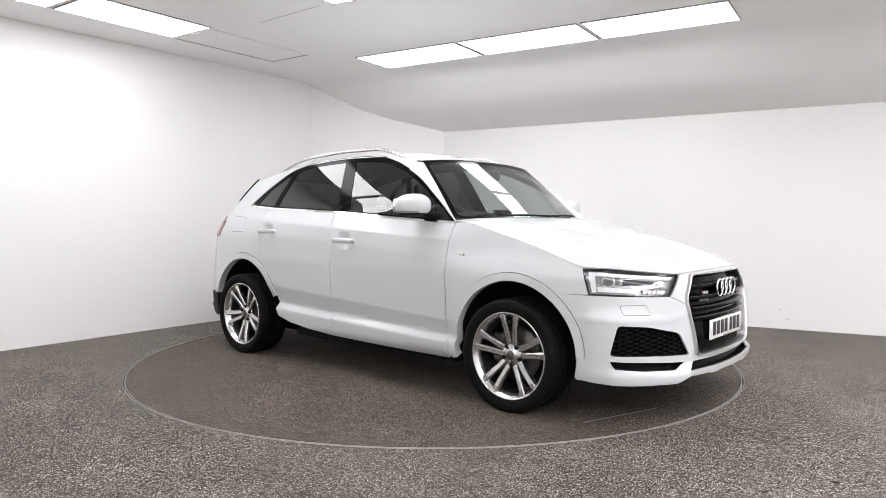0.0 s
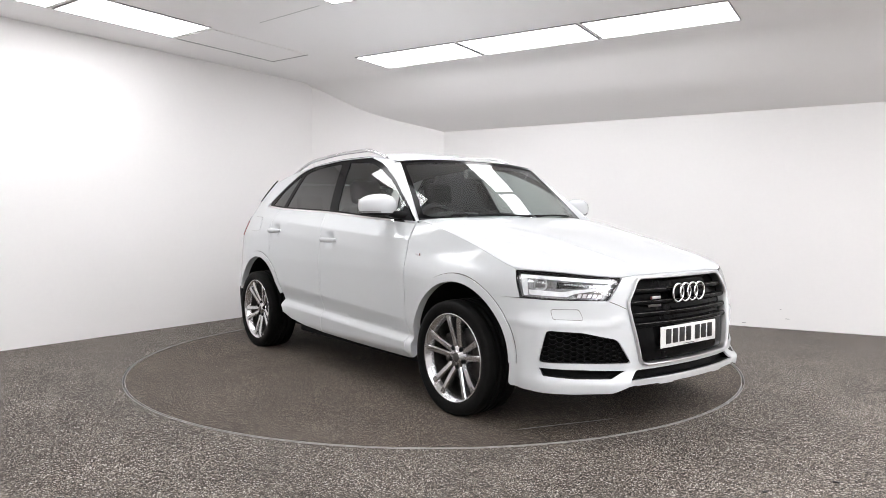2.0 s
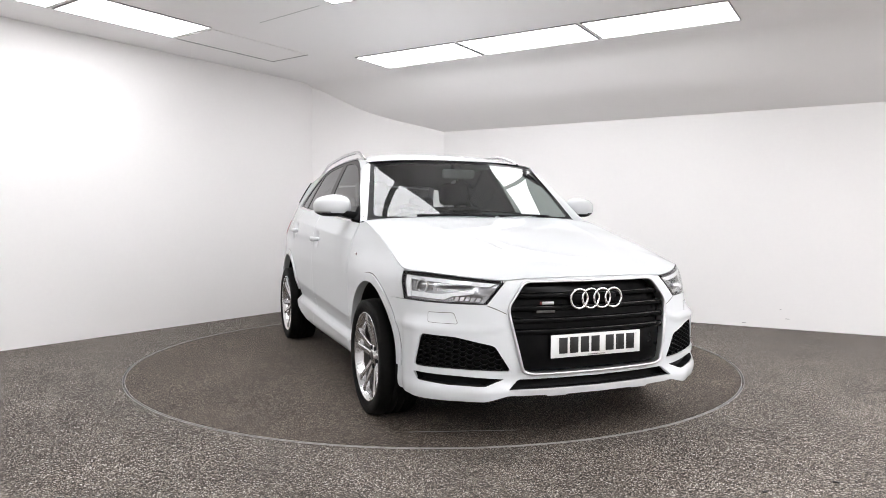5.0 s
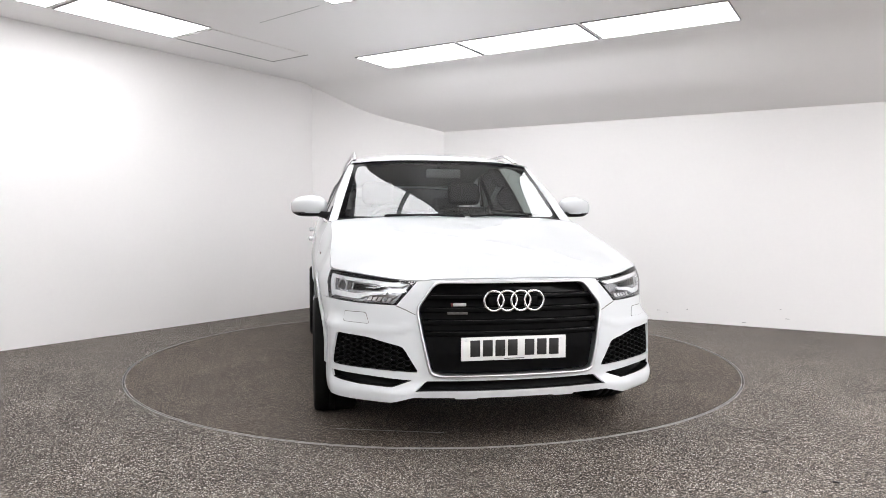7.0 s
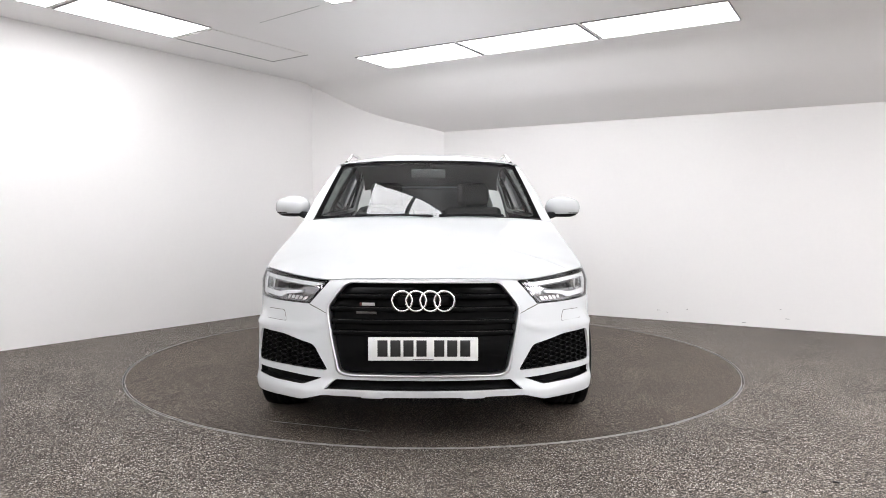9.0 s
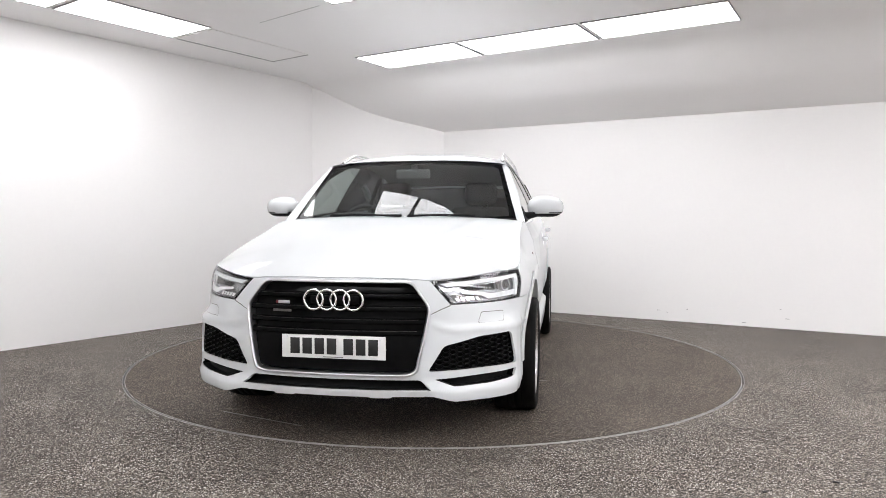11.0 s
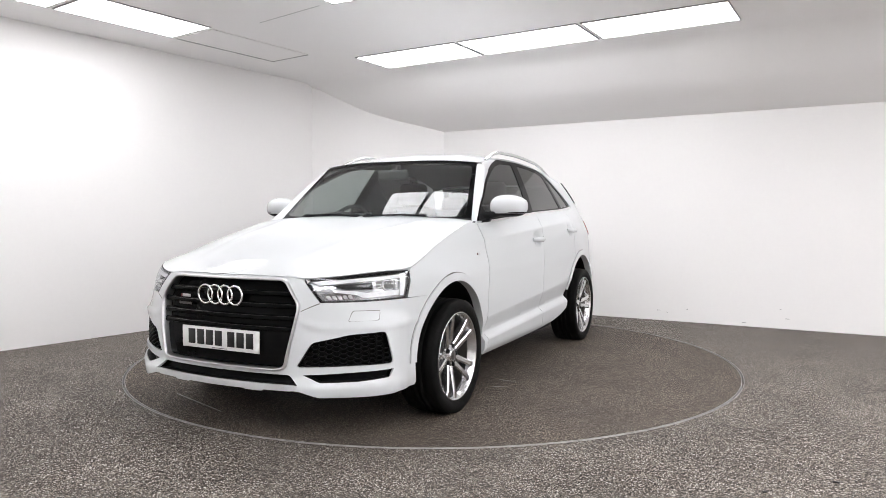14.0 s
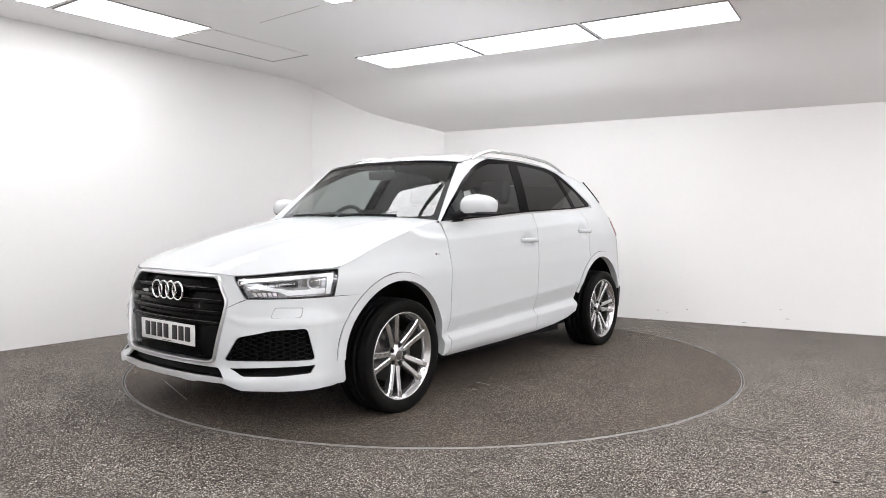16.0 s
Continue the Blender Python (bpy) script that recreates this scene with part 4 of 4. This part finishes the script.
def build_grille(car):
    half = curve((0.355, 0.37), (0.372, 0.398), (0.60, 0.446), (0.68, 0.458), (0.74, 0.425), (0.803, 0.376))
    def shape(d):
        return [fy(*p) for p in rounded([(-0.378 + d * 0.6, 0.803 - d), (0.378 - d * 0.6, 0.803 - d), (0.462 - d, 0.680), (0.448 - d, 0.60), (0.400 - d, 0.372 + d), (0.36 - d, 0.358 + d), (-0.36 + d, 0.358 + d), (-0.400 + d, 0.372 + d), (-0.448 + d, 0.60), (-0.462 + d, 0.680)], 0.03)]
    near = shape(0.0)
    def ring_at(d, lift):
        a, b, out_ = near, shape(d), []
        for i in range(len(a)):
            j = (i + 1) % len(a)
            k = max(1, math.ceil(math.hypot(a[j][0] - a[i][0], a[j][1] - a[i][1]) / 0.02))
            out_ += [skin(b[i][0] + (b[j][0] - b[i][0]) * q / k, b[i][1] + (b[j][1] - b[i][1]) * q / k, lift) for q in range(k)]
        return out_
    frame_rows = [ring_at(d, l) for d, l in ((-0.004, -0.008), (-0.0035, 0.012), (-0.001, 0.017), (0.004, 0.018), (0.008, 0.014), (0.009, 0.004), (0.009, -0.036))]
    grille = part("grille", loft(frame_rows, None, True), SILVER, car, "gloss black grille in a thin silver frame")
    part("backing", patch(shape(0.004), skin_lift(-0.038), (1, 0, 0), step=0.05, lip=0), GLOSS_BLACK, grille)
    for z in (0.728, 0.668, 0.609, 0.556):
        rows = []
        w = half(z) - 0.012
        for k in range(33):
            y = -w + 2 * w * k / 32
            p = skin(*fy(y if abs(y) > 1e-4 else 1e-4, z))
            sec = [(-0.034, 0.016), (-0.012, 0.019), (-0.003, 0.012), (-0.001, 0.0), (-0.006, -0.010), (-0.034, -0.014)]
            rows.append([(p.x + a, p.y, z + b) for a, b in sec])
        part("slat", loft(rows, None, True), GLOSS_BLACK, grille, "gloss black horizontal slat")
        # grey strip that draws the highlight along the slat
        rows = [[(r[2][0] + 0.0012, r[2][1], z + 0.0132), (r[3][0] + 0.0015, r[3][1], z + 0.0118)] for r in rows[1:-1]]
        part("slat_glint", loft(rows, (1, 0, 0)), IRON, grille, "fine grey line as the slat's highlight")
    for y in (-0.100, -0.0335, 0.0335, 0.100):
        bm = bmesh.new()
        rows = []
        for i in range(41):
            a = 2 * math.pi * i / 40
            rows.append([(0.006 * math.cos(b) * 0.9, math.cos(a) * (0.0475 + 0.0062 * math.sin(b)), math.sin(a) * (0.0475 + 0.0062 * math.sin(b))) for b in (2 * math.pi * k / 10 for k in range(10))])
        r = part("ring", loft(rows, None, True, bm=bm), CHROME, grille, "polished chrome ring")
        r.location = (skin(0.0001, 0.713).x + 0.012, y, 0.713)
    part("ring_mount", box((0.02, 0.25, 0.05), (skin(0.0001, 0.713).x - 0.006, 0, 0.713), bevel=0.008), GLOSS_BLACK, grille)
    xb = skin(*fy(0.27, 0.70)).x + 0.002
    part("badge", box((0.006, 0.062, 0.016), (xb, -0.262, 0.696), (0, 0, -6), bevel=0.002), SILVER, grille, "small silver badge")
    part("badge_corner", box((0.007, 0.009, 0.016), (xb - 0.003, -0.299, 0.696), (0, 0, -6), bevel=0.002), RED_TRIM, grille, "red badge end")
    part("badge", box((0.005, 0.098, 0.013), (xb - 0.002, -0.272, 0.655), (0, 0, -6), bevel=0.002), IRON, grille, "dark grey script badge")
    # number plate on its black carrier
    low = [fy(y, z) for y, z in ((-0.390, 0.375), (0.390, 0.375), (0.424, 0.548), (-0.424, 0.548))]
    part("plate_carrier", patch(rounded(low, 0.02), skin_lift(-0.020), (1, 0, 0), step=0.04, lip=0.02), GLOSS_BLACK, grille, "gloss black plate carrier")
    plate = part("number_plate", box((0.006, 0.522, 0.112), (2.2085, 0, 0.4865), bevel=0.002), PLATE, car, "white number plate with black characters")
    for k, y in enumerate((-0.197, -0.134, -0.071, -0.008, 0.078, 0.141, 0.204)):
        part("character_bar", box((0.002, 0.048, 0.078), (2.2122, y * 0.98, 0.489), bevel=0.0008), INK, plate, "black character bar")
    part("maker_bar", box((0.0015, 0.10, 0.003), (2.2122, 0.0, 0.4375)), IRON, plate, "thin grey line of small print")
    for y in (-0.236, 0.236):
        part("plate_bolt", box((0.004, 0.012, 0.012), (2.212, y, 0.53), bevel=0.003), LAMP_WHITE, plate, "white plate screw cap")


def thin_flap(car, outline, out, name, label):
    """A small lid that lies flush in the skin with a fine dark shut line."""
    cx, cz = sum(p[0] for p in outline) / len(outline), sum(p[1] for p in outline) / len(outline)
    def grow(d):
        return [(p[0] + d * (1 if p[0] > cx else -1), p[1] + d * (1 if p[1] > cz else -1)) for p in outline]
    lid = part(name, patch(rounded(outline, 0.012), skin_lift(0.0022), out, step=0.02, lip=0.004), PAINT, car, label)
    part("shut_line", patch(rounded(grow(0.0025), 0.013), skin_lift(0.0006), out, step=0.02, lip=0), IRON, lid, "fine dark shut line")


def build_mirror(car, g):
    c, h = Vector((0.590, 0.950, 1.186)), Vector((0.092, 0.122, 0.076))
    def shell(u, v, k=1.0):
        pw = lambda q, e: math.copysign(abs(q) ** e, q)
        x, y, z = pw(math.cos(v), 0.75) * pw(math.cos(u), 0.8), pw(math.cos(v), 0.75) * pw(math.sin(u), 0.8), pw(math.sin(v), 0.85)
        if x < 0:
            x *= 0.55
        taper = 1 - 0.16 * (y > 0) * y * (z > 0) * z
        return Vector((c.x + h.x * x * k - 0.03 * max(y, 0), g * (c.y + h.y * y * k), c.z + h.z * z * taper * k))
    U = [2 * math.pi * i / 36 for i in range(36)]
    top = loft([[shell(u, v) for u in U] for v in (radians(a) for a in (-34, -26, -16, -6, 4, 16, 28, 40, 52, 64, 76, 86))], None, True)
    top.verts.ensure_lookup_table()
    top.faces.new(top.verts[-36:])
    body = part("door_mirror", top, PAINT, car, "white door mirror with black base")
    low = loft([[shell(u, radians(a), k) for u in U] for a, k in ((-34, 0.985), (-39, 0.975), (-46, 0.965), (-56, 0.955), (-70, 0.93), (-86, 0.9))], None, True)
    low.verts.ensure_lookup_table()
    low.faces.new(low.verts[-36:])
    part("mirror_base", low, PLASTIC, body, "black plastic mirror base")
    part("indicator", loft([[shell(u, radians(a), 1.012) for u in U[1:13]] for a in (-31, -26)], (0.5, g, 0), thick=0.003), GLOSS_BLACK, body, "thin dark indicator strip")
    glass = loft([[(c.x - 0.0495 - 0.028 * max(0, yy) , g * (c.y + h.y * 0.80 * yy), c.z + h.z * 0.72 * zz) for yy in (-1, -0.5, 0, 0.5, 1)] for zz in (-0.75, 0, 0.75)], (-1, 0, 0), thick=0.003)
    part("mirror_glass", glass, MIRROR, body)
    arm = [(0.605, 0.905, 1.142, 0.036, 0.020), (0.64, 0.862, 1.130, 0.042, 0.022), (0.69, 0.812, 1.122, 0.055, 0.026)]
    rows = [[(x + a * wx, g * y, z + b * wz) for a, b in ((-1, -0.6), (-0.6, -1), (0.6, -1), (1, -0.6), (1, 0.6), (0.6, 1), (-0.6, 1), (-1, 0.6))] for x, y, z, wx, wz in arm]
    part("mirror_arm", loft(rows, None, True), PLASTIC, body, "black mirror arm")
    sail = [(0.80, belt(0.8) + 0.010), (0.672, belt(0.68) + 0.014), (0.668, 1.19), (0.70, 1.178)]
    part("mirror_sail", patch(side_poly(sail, g), skin_lift(0.004), (0, g, 0), step=0.03, lip=0.01), PLASTIC, body, "black sail panel")


def build_sides(car):
    doors = {(o.name.split(".")[0], o.data.vertices[0].co.y > 0): o for o in car.children if o.name.startswith(("front_door", "rear_door"))}
    for g in (-1, 1):
        for name, cx, cz in (("front_door", -0.120, 0.951), ("rear_door", -1.045, 1.005)):
            own = doors[(name, g > 0)]
            rows = []
            for k in range(15):
                u = -1 + 2 * k / 14
                base = skin(*fx(cx + 0.108 * u, cz, g))
                base.y = g * (abs(skin(*fx(cx + 0.13, cz, g)).y))
                lift = 0.004 + 0.034 * (1 - abs(u) ** 5)
                w = 0.0185 * (1 - 0.25 * abs(u) ** 4)
                rows.append([(base.x, base.y + g * (lift + a), cz + b * w) for a, b in ((-0.014, -0.8), (-0.003, -1), (0.004, -0.5), (0.006, 0.2), (0.0, 0.9), (-0.014, 0.8))])
            bm = loft(rows, None, True)
            n = 6
            bm.verts.ensure_lookup_table()
            bm.faces.new(bm.verts[:n]), bm.faces.new(bm.verts[-n:])
            part("handle", bm, PAINT, own, "white door handle")
        # side badge
        p = skin(*fx(0.932, 0.888, g))
        part("wing_badge", box((0.040, 0.004, 0.014), (p.x - 0.006, p.y + g * 0.001, p.z), bevel=0.0015), SILVER, car, "small grey side badge")
        part("wing_badge_end", box((0.007, 0.0045, 0.014), (p.x + 0.0195, p.y + g * 0.0008, p.z), bevel=0.0015), RED_TRIM, car, "dark red badge end")
        # tail lamp
        lamp = [fx(-1.775, 1.085, g), fx(-1.90, 1.075, g), fy_tail(0.55, 1.06, g), fy_tail(0.55, 0.955, g), fx(-1.90, 0.95, g), fx(-1.815, 0.955, g)]
        part("tail_light", patch(rounded(lamp, 0.012), skin_lift(0.006), (-0.5, g, 0), step=0.03, lip=0.02), RED, car, "red tail light")
        # roof rail
        path = []
        for k in range(25):
            u = k / 24
            x = 0.205 - 1.40 * u
            w, z = roof_edge(x)
            rise = 0.054 * math.sin(math.pi / 2 * min(1, min(u, 1 - u) / 0.24))
            path.append(Vector((x, g * (w - 0.018), z + 0.002 + rise)))
        rows = [[p + Vector((0, 0.012 * math.cos(b), 0.013 * math.sin(b))) for b in (2 * math.pi * i / 10 for i in range(10))] for p in path]
        part("roof_rail", loft(rows, None, True), ALLOY, car, "satin silver roof rail")
        build_mirror(car, g)
        thin_flap(car, [fy(g * 0.672, 0.600), fx(1.935, 0.604, g), fx(1.925, 0.648, g), fy(g * 0.690, 0.650)], (1, g, 0), "washer_cover", "white headlamp washer cover")
    thin_flap(car, [fx(-1.40, 0.995, -1), fx(-1.60, 0.995, -1), fx(-1.61, 1.118, -1), fx(-1.42, 1.112, -1)], (0, -1, 0), "fuel_flap", "white fuel filler flap")
    # honeycomb in the side intakes
    for g in (-1, 1):
        region = [fx(1.917, 0.543, g), fy(g * 0.68, 0.531), fy(g * 0.526, 0.490), fy(g * 0.456, 0.378), fx(1.886, 0.392, g)]
        bm = bmesh.new()
        s0, z0 = region[3]
        for i in range(-2, 16):
            for j in range(-1, 9):
                cs, cz = abs(s0) - 0.02 + 0.034 * i, 0.368 + 0.0235 * j + (0.01175 if i % 2 else 0)
                ok = inside(region, [(g * cs, cz)])[0]
                if not ok:
                    continue
                hexa = [(math.cos(math.pi * k / 3), math.sin(math.pi * k / 3)) for k in range(6)]
                def lay(r, l):
                    return [bm.verts.new(skin(g * (cs + 0.0225 * r * a), cz + 0.0133 * r * b, l)) for a, b in hexa]
                o, inn, bk = lay(1.0, -0.010), lay(0.80, -0.012), lay(0.74, -0.027)
                for k in range(6):
                    m = (k + 1) % 6
                    bm.faces.new((o[k], o[m], inn[m], inn[k])), bm.faces.new((inn[k], inn[m], bk[m], bk[k]))
        bmesh.ops.recalc_face_normals(bm, faces=bm.faces)
        part("honeycomb_mesh", bm, SATIN, bpy.data.objects["front_bumper"], "black honeycomb mesh")


def fy_tail(y, z, g):
    """Skin coordinates on the tail by y."""
    q = [t for t in _TAB if t[1] < -1.5]
    return (g * min(q, key=lambda t: abs(t[2] - y))[0], z)


def build_wipers(car):
    for a0, a1 in ((-0.62, 0.05), (0.10, 0.66)):
        path = [screen(a0 + (a1 - a0) * k / 10, 0.035 + 0.02 * math.sin(math.pi * k / 10), 0.012) for k in range(11)]
        w = part("wiper", tube(path, 0.006, 8), PLASTIC, car, "black windscreen wiper")
        part("wiper_blade", tube([screen(a0 + (a1 - a0) * k / 10, 0.06, 0.006) for k in range(11)], 0.005, 6), RUBBER, w)


def pad(size, at, rot=(0, 0, 0), round_=0.05):
    return box(size, at, rot, min(round_, min(size) * 0.45), 4)


def build_cabin(car):
    for y in (-0.37, 0.37):
        seat = part("front_seat", pad((0.52, 0.50, 0.16), (-0.02, y, 0.56)), CLOTH, car, "black cloth front seat")
        part("backrest", pad((0.14, 0.48, 0.62), (-0.36, y, 0.90), (0, -18, 0)), CLOTH, seat)
        for e in (-1, 1):
            part("bolster", pad((0.13, 0.08, 0.46), (-0.30, y + e * 0.215, 0.86), (0, -18, 0), 0.035), CLOTH, seat)
            part("headrest_post", tube([(-0.455, y + e * 0.06, 1.18), (-0.475, y + e * 0.06, 1.27)], 0.006), CHROME, seat, "chrome headrest post")
        part("headrest", pad((0.10, 0.27, 0.19), (-0.485, y, 1.315), (0, -12, 0)), CLOTH, seat)
    bench = part("rear_bench", pad((0.50, 1.28, 0.16), (-0.92, 0, 0.60)), CLOTH, car, "black cloth rear bench")
    part("backrest", pad((0.14, 1.28, 0.60), (-1.26, 0, 0.90), (0, -20, 0)), CLOTH, bench)
    for y in (-0.40, 0.40):
        part("headrest", pad((0.09, 0.25, 0.15), (-1.38, y, 1.24), (0, -12, 0)), CLOTH, bench)
    # dashboard
    rows = []
    for x, z in ((0.93, 1.075), (0.86, 1.083), (0.74, 1.078), (0.62, 1.065), (0.56, 1.045), (0.53, 1.0), (0.56, 0.90), (0.62, 0.70), (0.70, 0.50)):
        rows.append([(x - 0.06 * (k / 10) ** 2, 0.76 * k / 10, z - 0.012 * abs(k / 10) ** 2) for k in range(-10, 11)])
    dash = part("dashboard", loft(rows, (-0.3, 0, 1)), LINING, car, "soft black dashboard")
    hood = [[(0.72 - 0.20 * u, -0.37 + 0.20 * math.cos(a), 1.072 + (0.072 + 0.012 * math.sin(math.pi * u)) * math.sin(a)) for a in (math.pi * i / 14 for i in range(15))] for u in (0, 0.35, 0.7, 1.0)]
    part("instrument_hood", loft(hood, (0, 0, 1), thick=0.012), LINING, dash)
    part("screen", box((0.02, 0.20, 0.10), (0.60, 0, 1.118), (0, -10, 0), 0.006), GLOSS_BLACK, dash, "gloss black dashboard screen")
    wheel = []
    for i in range(49):
        a = 2 * math.pi * i / 48
        c, s = math.cos(a), math.sin(a)
        wheel.append([Vector((0, c * (0.182 + 0.015 * math.cos(b)), s * (0.182 + 0.015 * math.cos(b)))) + Vector((0.015 * math.sin(b), 0, 0)) for b in (2 * math.pi * k / 10 for k in range(10))])
    sw = part("steering_wheel", loft(wheel, None, True), LINING, car, "black leather steering wheel")
    sw.location, sw.rotation_euler = (0.50, -0.37, 1.030), (0, radians(-24), 0)
    part("steering_hub", pad((0.05, 0.15, 0.13), (0.02, 0, 0), round_=0.03), PLASTIC, sw)
    for a in (0, 180, 270):
        part("spoke", box((0.02, 0.13, 0.035), (0.012, 0.11 * math.cos(radians(a)), 0.11 * math.sin(radians(a))), (a, 0, 0), 0.006), PLASTIC, sw)
    part("interior_mirror", pad((0.035, 0.25, 0.07), (0.47, 0, 1.425), (0, 10, 0), 0.02), HEADLINER, car, "grey interior mirror")
    part("mirror_stem", box((0.05, 0.06, 0.07), (0.425, 0, 1.472), (0, -35, 0), 0.012), PLASTIC, car, "black sensor housing")
    part("centre_console", pad((0.9, 0.20, 0.30), (0.15, 0, 0.55)), LINING, car, "dark centre console")
    part("cabin_floor", box((3.0, 1.5, 0.03), (-0.6, 0, 0.33)), LINING, car, "dark cabin carpet")
    part("bulkhead", box((0.03, 1.5, 0.75), (0.95, 0, 0.62)), PLASTIC, car, "black bulkhead")
    part("boot_lining", box((0.75, 1.35, 0.03), (-1.60, 0, 1.02)), LINING, car, "dark boot cover")


def make_wheel(car, x, g, spin):
    wheel = part("wheel", lathe([(0.236, 0.070), (0.244, 0.090), (0.2545, 0.104), (0.250, 0.109), (0.244, 0.106), (0.239, 0.096), (0.232, 0.090), (0.225, 0.074), (0.221, 0.060)], 72), ALLOY, car, "silver twin-spoke alloy wheel")
    # barrel coloured dark for the shade inside the rim
    part("shaded_rim_barrel", lathe([(0.236, 0.070), (0.232, -0.09), (0.212, -0.095), (0.215, 0.0), (0.221, 0.060)], 64), IRON, wheel, "inner rim darkened for shade")
    wheel.location = (x, g * 0.820, HUB_Z)
    wheel.rotation_euler = (0, 0, 0 if g > 0 else math.pi)
    R = TYRE_R
    part("tyre", lathe([(0.240, -0.10), (0.265, -0.112), (0.295, -0.118), (0.322, -0.110), (R - 0.006, -0.098), (R - 0.001, -0.080), (R, -0.045), (R - 0.006, -0.043), (R - 0.006, -0.037), (R, -0.035), (R, -0.004), (R - 0.006, -0.002), (R - 0.006, 0.004), (R, 0.006), (R, 0.035), (R - 0.006, 0.037), (R - 0.006, 0.043), (R, 0.045), (R - 0.001, 0.078), (R - 0.006, 0.096), (0.322, 0.108), (0.308, 0.1145), (0.300, 0.1175), (0.282, 0.117), (0.269, 0.1135), (0.2545, 0.106), (0.244, 0.097)], 80), RUBBER, wheel, "black road tyre")
    part("brake_disc", lathe([(0.06, 0.0), (0.155, 0.0), (0.157, -0.012), (0.155, -0.024), (0.06, -0.024)], 48), IRON, wheel, "grey iron brake disc")
    part("caliper", pad((0.09, 0.07, 0.17), (-0.12 if g > 0 else 0.12, -0.012, 0.03), (0, 0, 0), 0.02), IRON, wheel, "dark brake caliper")
    part("back_plate", lathe([(0.001, -0.04), (0.20, -0.04), (0.205, -0.06)], 40), PLASTIC, wheel)
    part("hub", lathe([(0.0005, 0.072), (0.030, 0.073), (0.033, 0.070), (0.036, 0.066), (0.060, 0.064), (0.070, 0.056), (0.074, 0.03), (0.07, 0.0)], 40), ALLOY, wheel)
    part("centre_cap", lathe([(0.0005, 0.0755), (0.026, 0.0745), (0.030, 0.071)], 32), IRON, wheel, "dark grey centre cap")
    for k in range(5):
        a = radians(90 + spin + 72 * k)
        for e in (-1, 1):
            rows = []
            for r, off, w, y in ((0.052, 0.019, 0.019, 0.062), (0.10, 0.0235, 0.0185, 0.072), (0.15, 0.031, 0.0180, 0.083), (0.20, 0.040, 0.0190, 0.093), (0.240, 0.050, 0.024, 0.097)):
                sec = [(-w * 1.0, y - 0.040), (-w * 0.92, y - 0.006), (-w * 0.55, y), (w * 0.55, y), (w * 0.92, y - 0.006), (w * 1.0, y - 0.040)]
                rows.append([(r * math.cos(a) - (e * off + t) * math.sin(a), yy, r * math.sin(a) + (e * off + t) * math.cos(a)) for t, yy in sec])
            part("spoke", loft(rows, None, True, False), ALLOY, wheel)
        a2 = a + radians(36)
        part("wheel_bolt", lathe([(0.0005, 0.067), (0.0110, 0.067), (0.0135, 0.062), (0.0135, 0.045)], 12), PLASTIC, wheel, "dark wheel bolt").location = (0.057 * math.cos(a2), 0.003, 0.057 * math.sin(a2))
    return wheel


car = tagged(new("car"), "white compact sport utility car with silver alloy wheels on the turntable", "car")
build_body(car)
build_front(car)
build_grille(car)
for lamp_side in (-1, 1):
    build_headlight(car, lamp_side)
build_sides(car)
build_wipers(car)
build_cabin(car)
for wx, wg, turn_ in ((HUB_X, 1, -21), (HUB_X, -1, 0), (REAR_HUB_X, 1, 17), (REAR_HUB_X, -1, -33)):
    make_wheel(car, wx, wg, turn_)


def motions():
    start, rate, ox, oy = -41.463, -5.4139, 0.107, -0.048
    disc, drive = [], []
    for t in range(17):
        a = start + rate * t
        c, s = math.cos(radians(a)), math.sin(radians(a))
        disc.append((float(t), pose(0, 0, 0, 0, 0, a)))
        drive.append((float(t), pose(c * ox - s * oy, s * ox + c * oy, 0, 0, 0, a)))
    walk(table, disc)
    walk(car, drive)


motions()
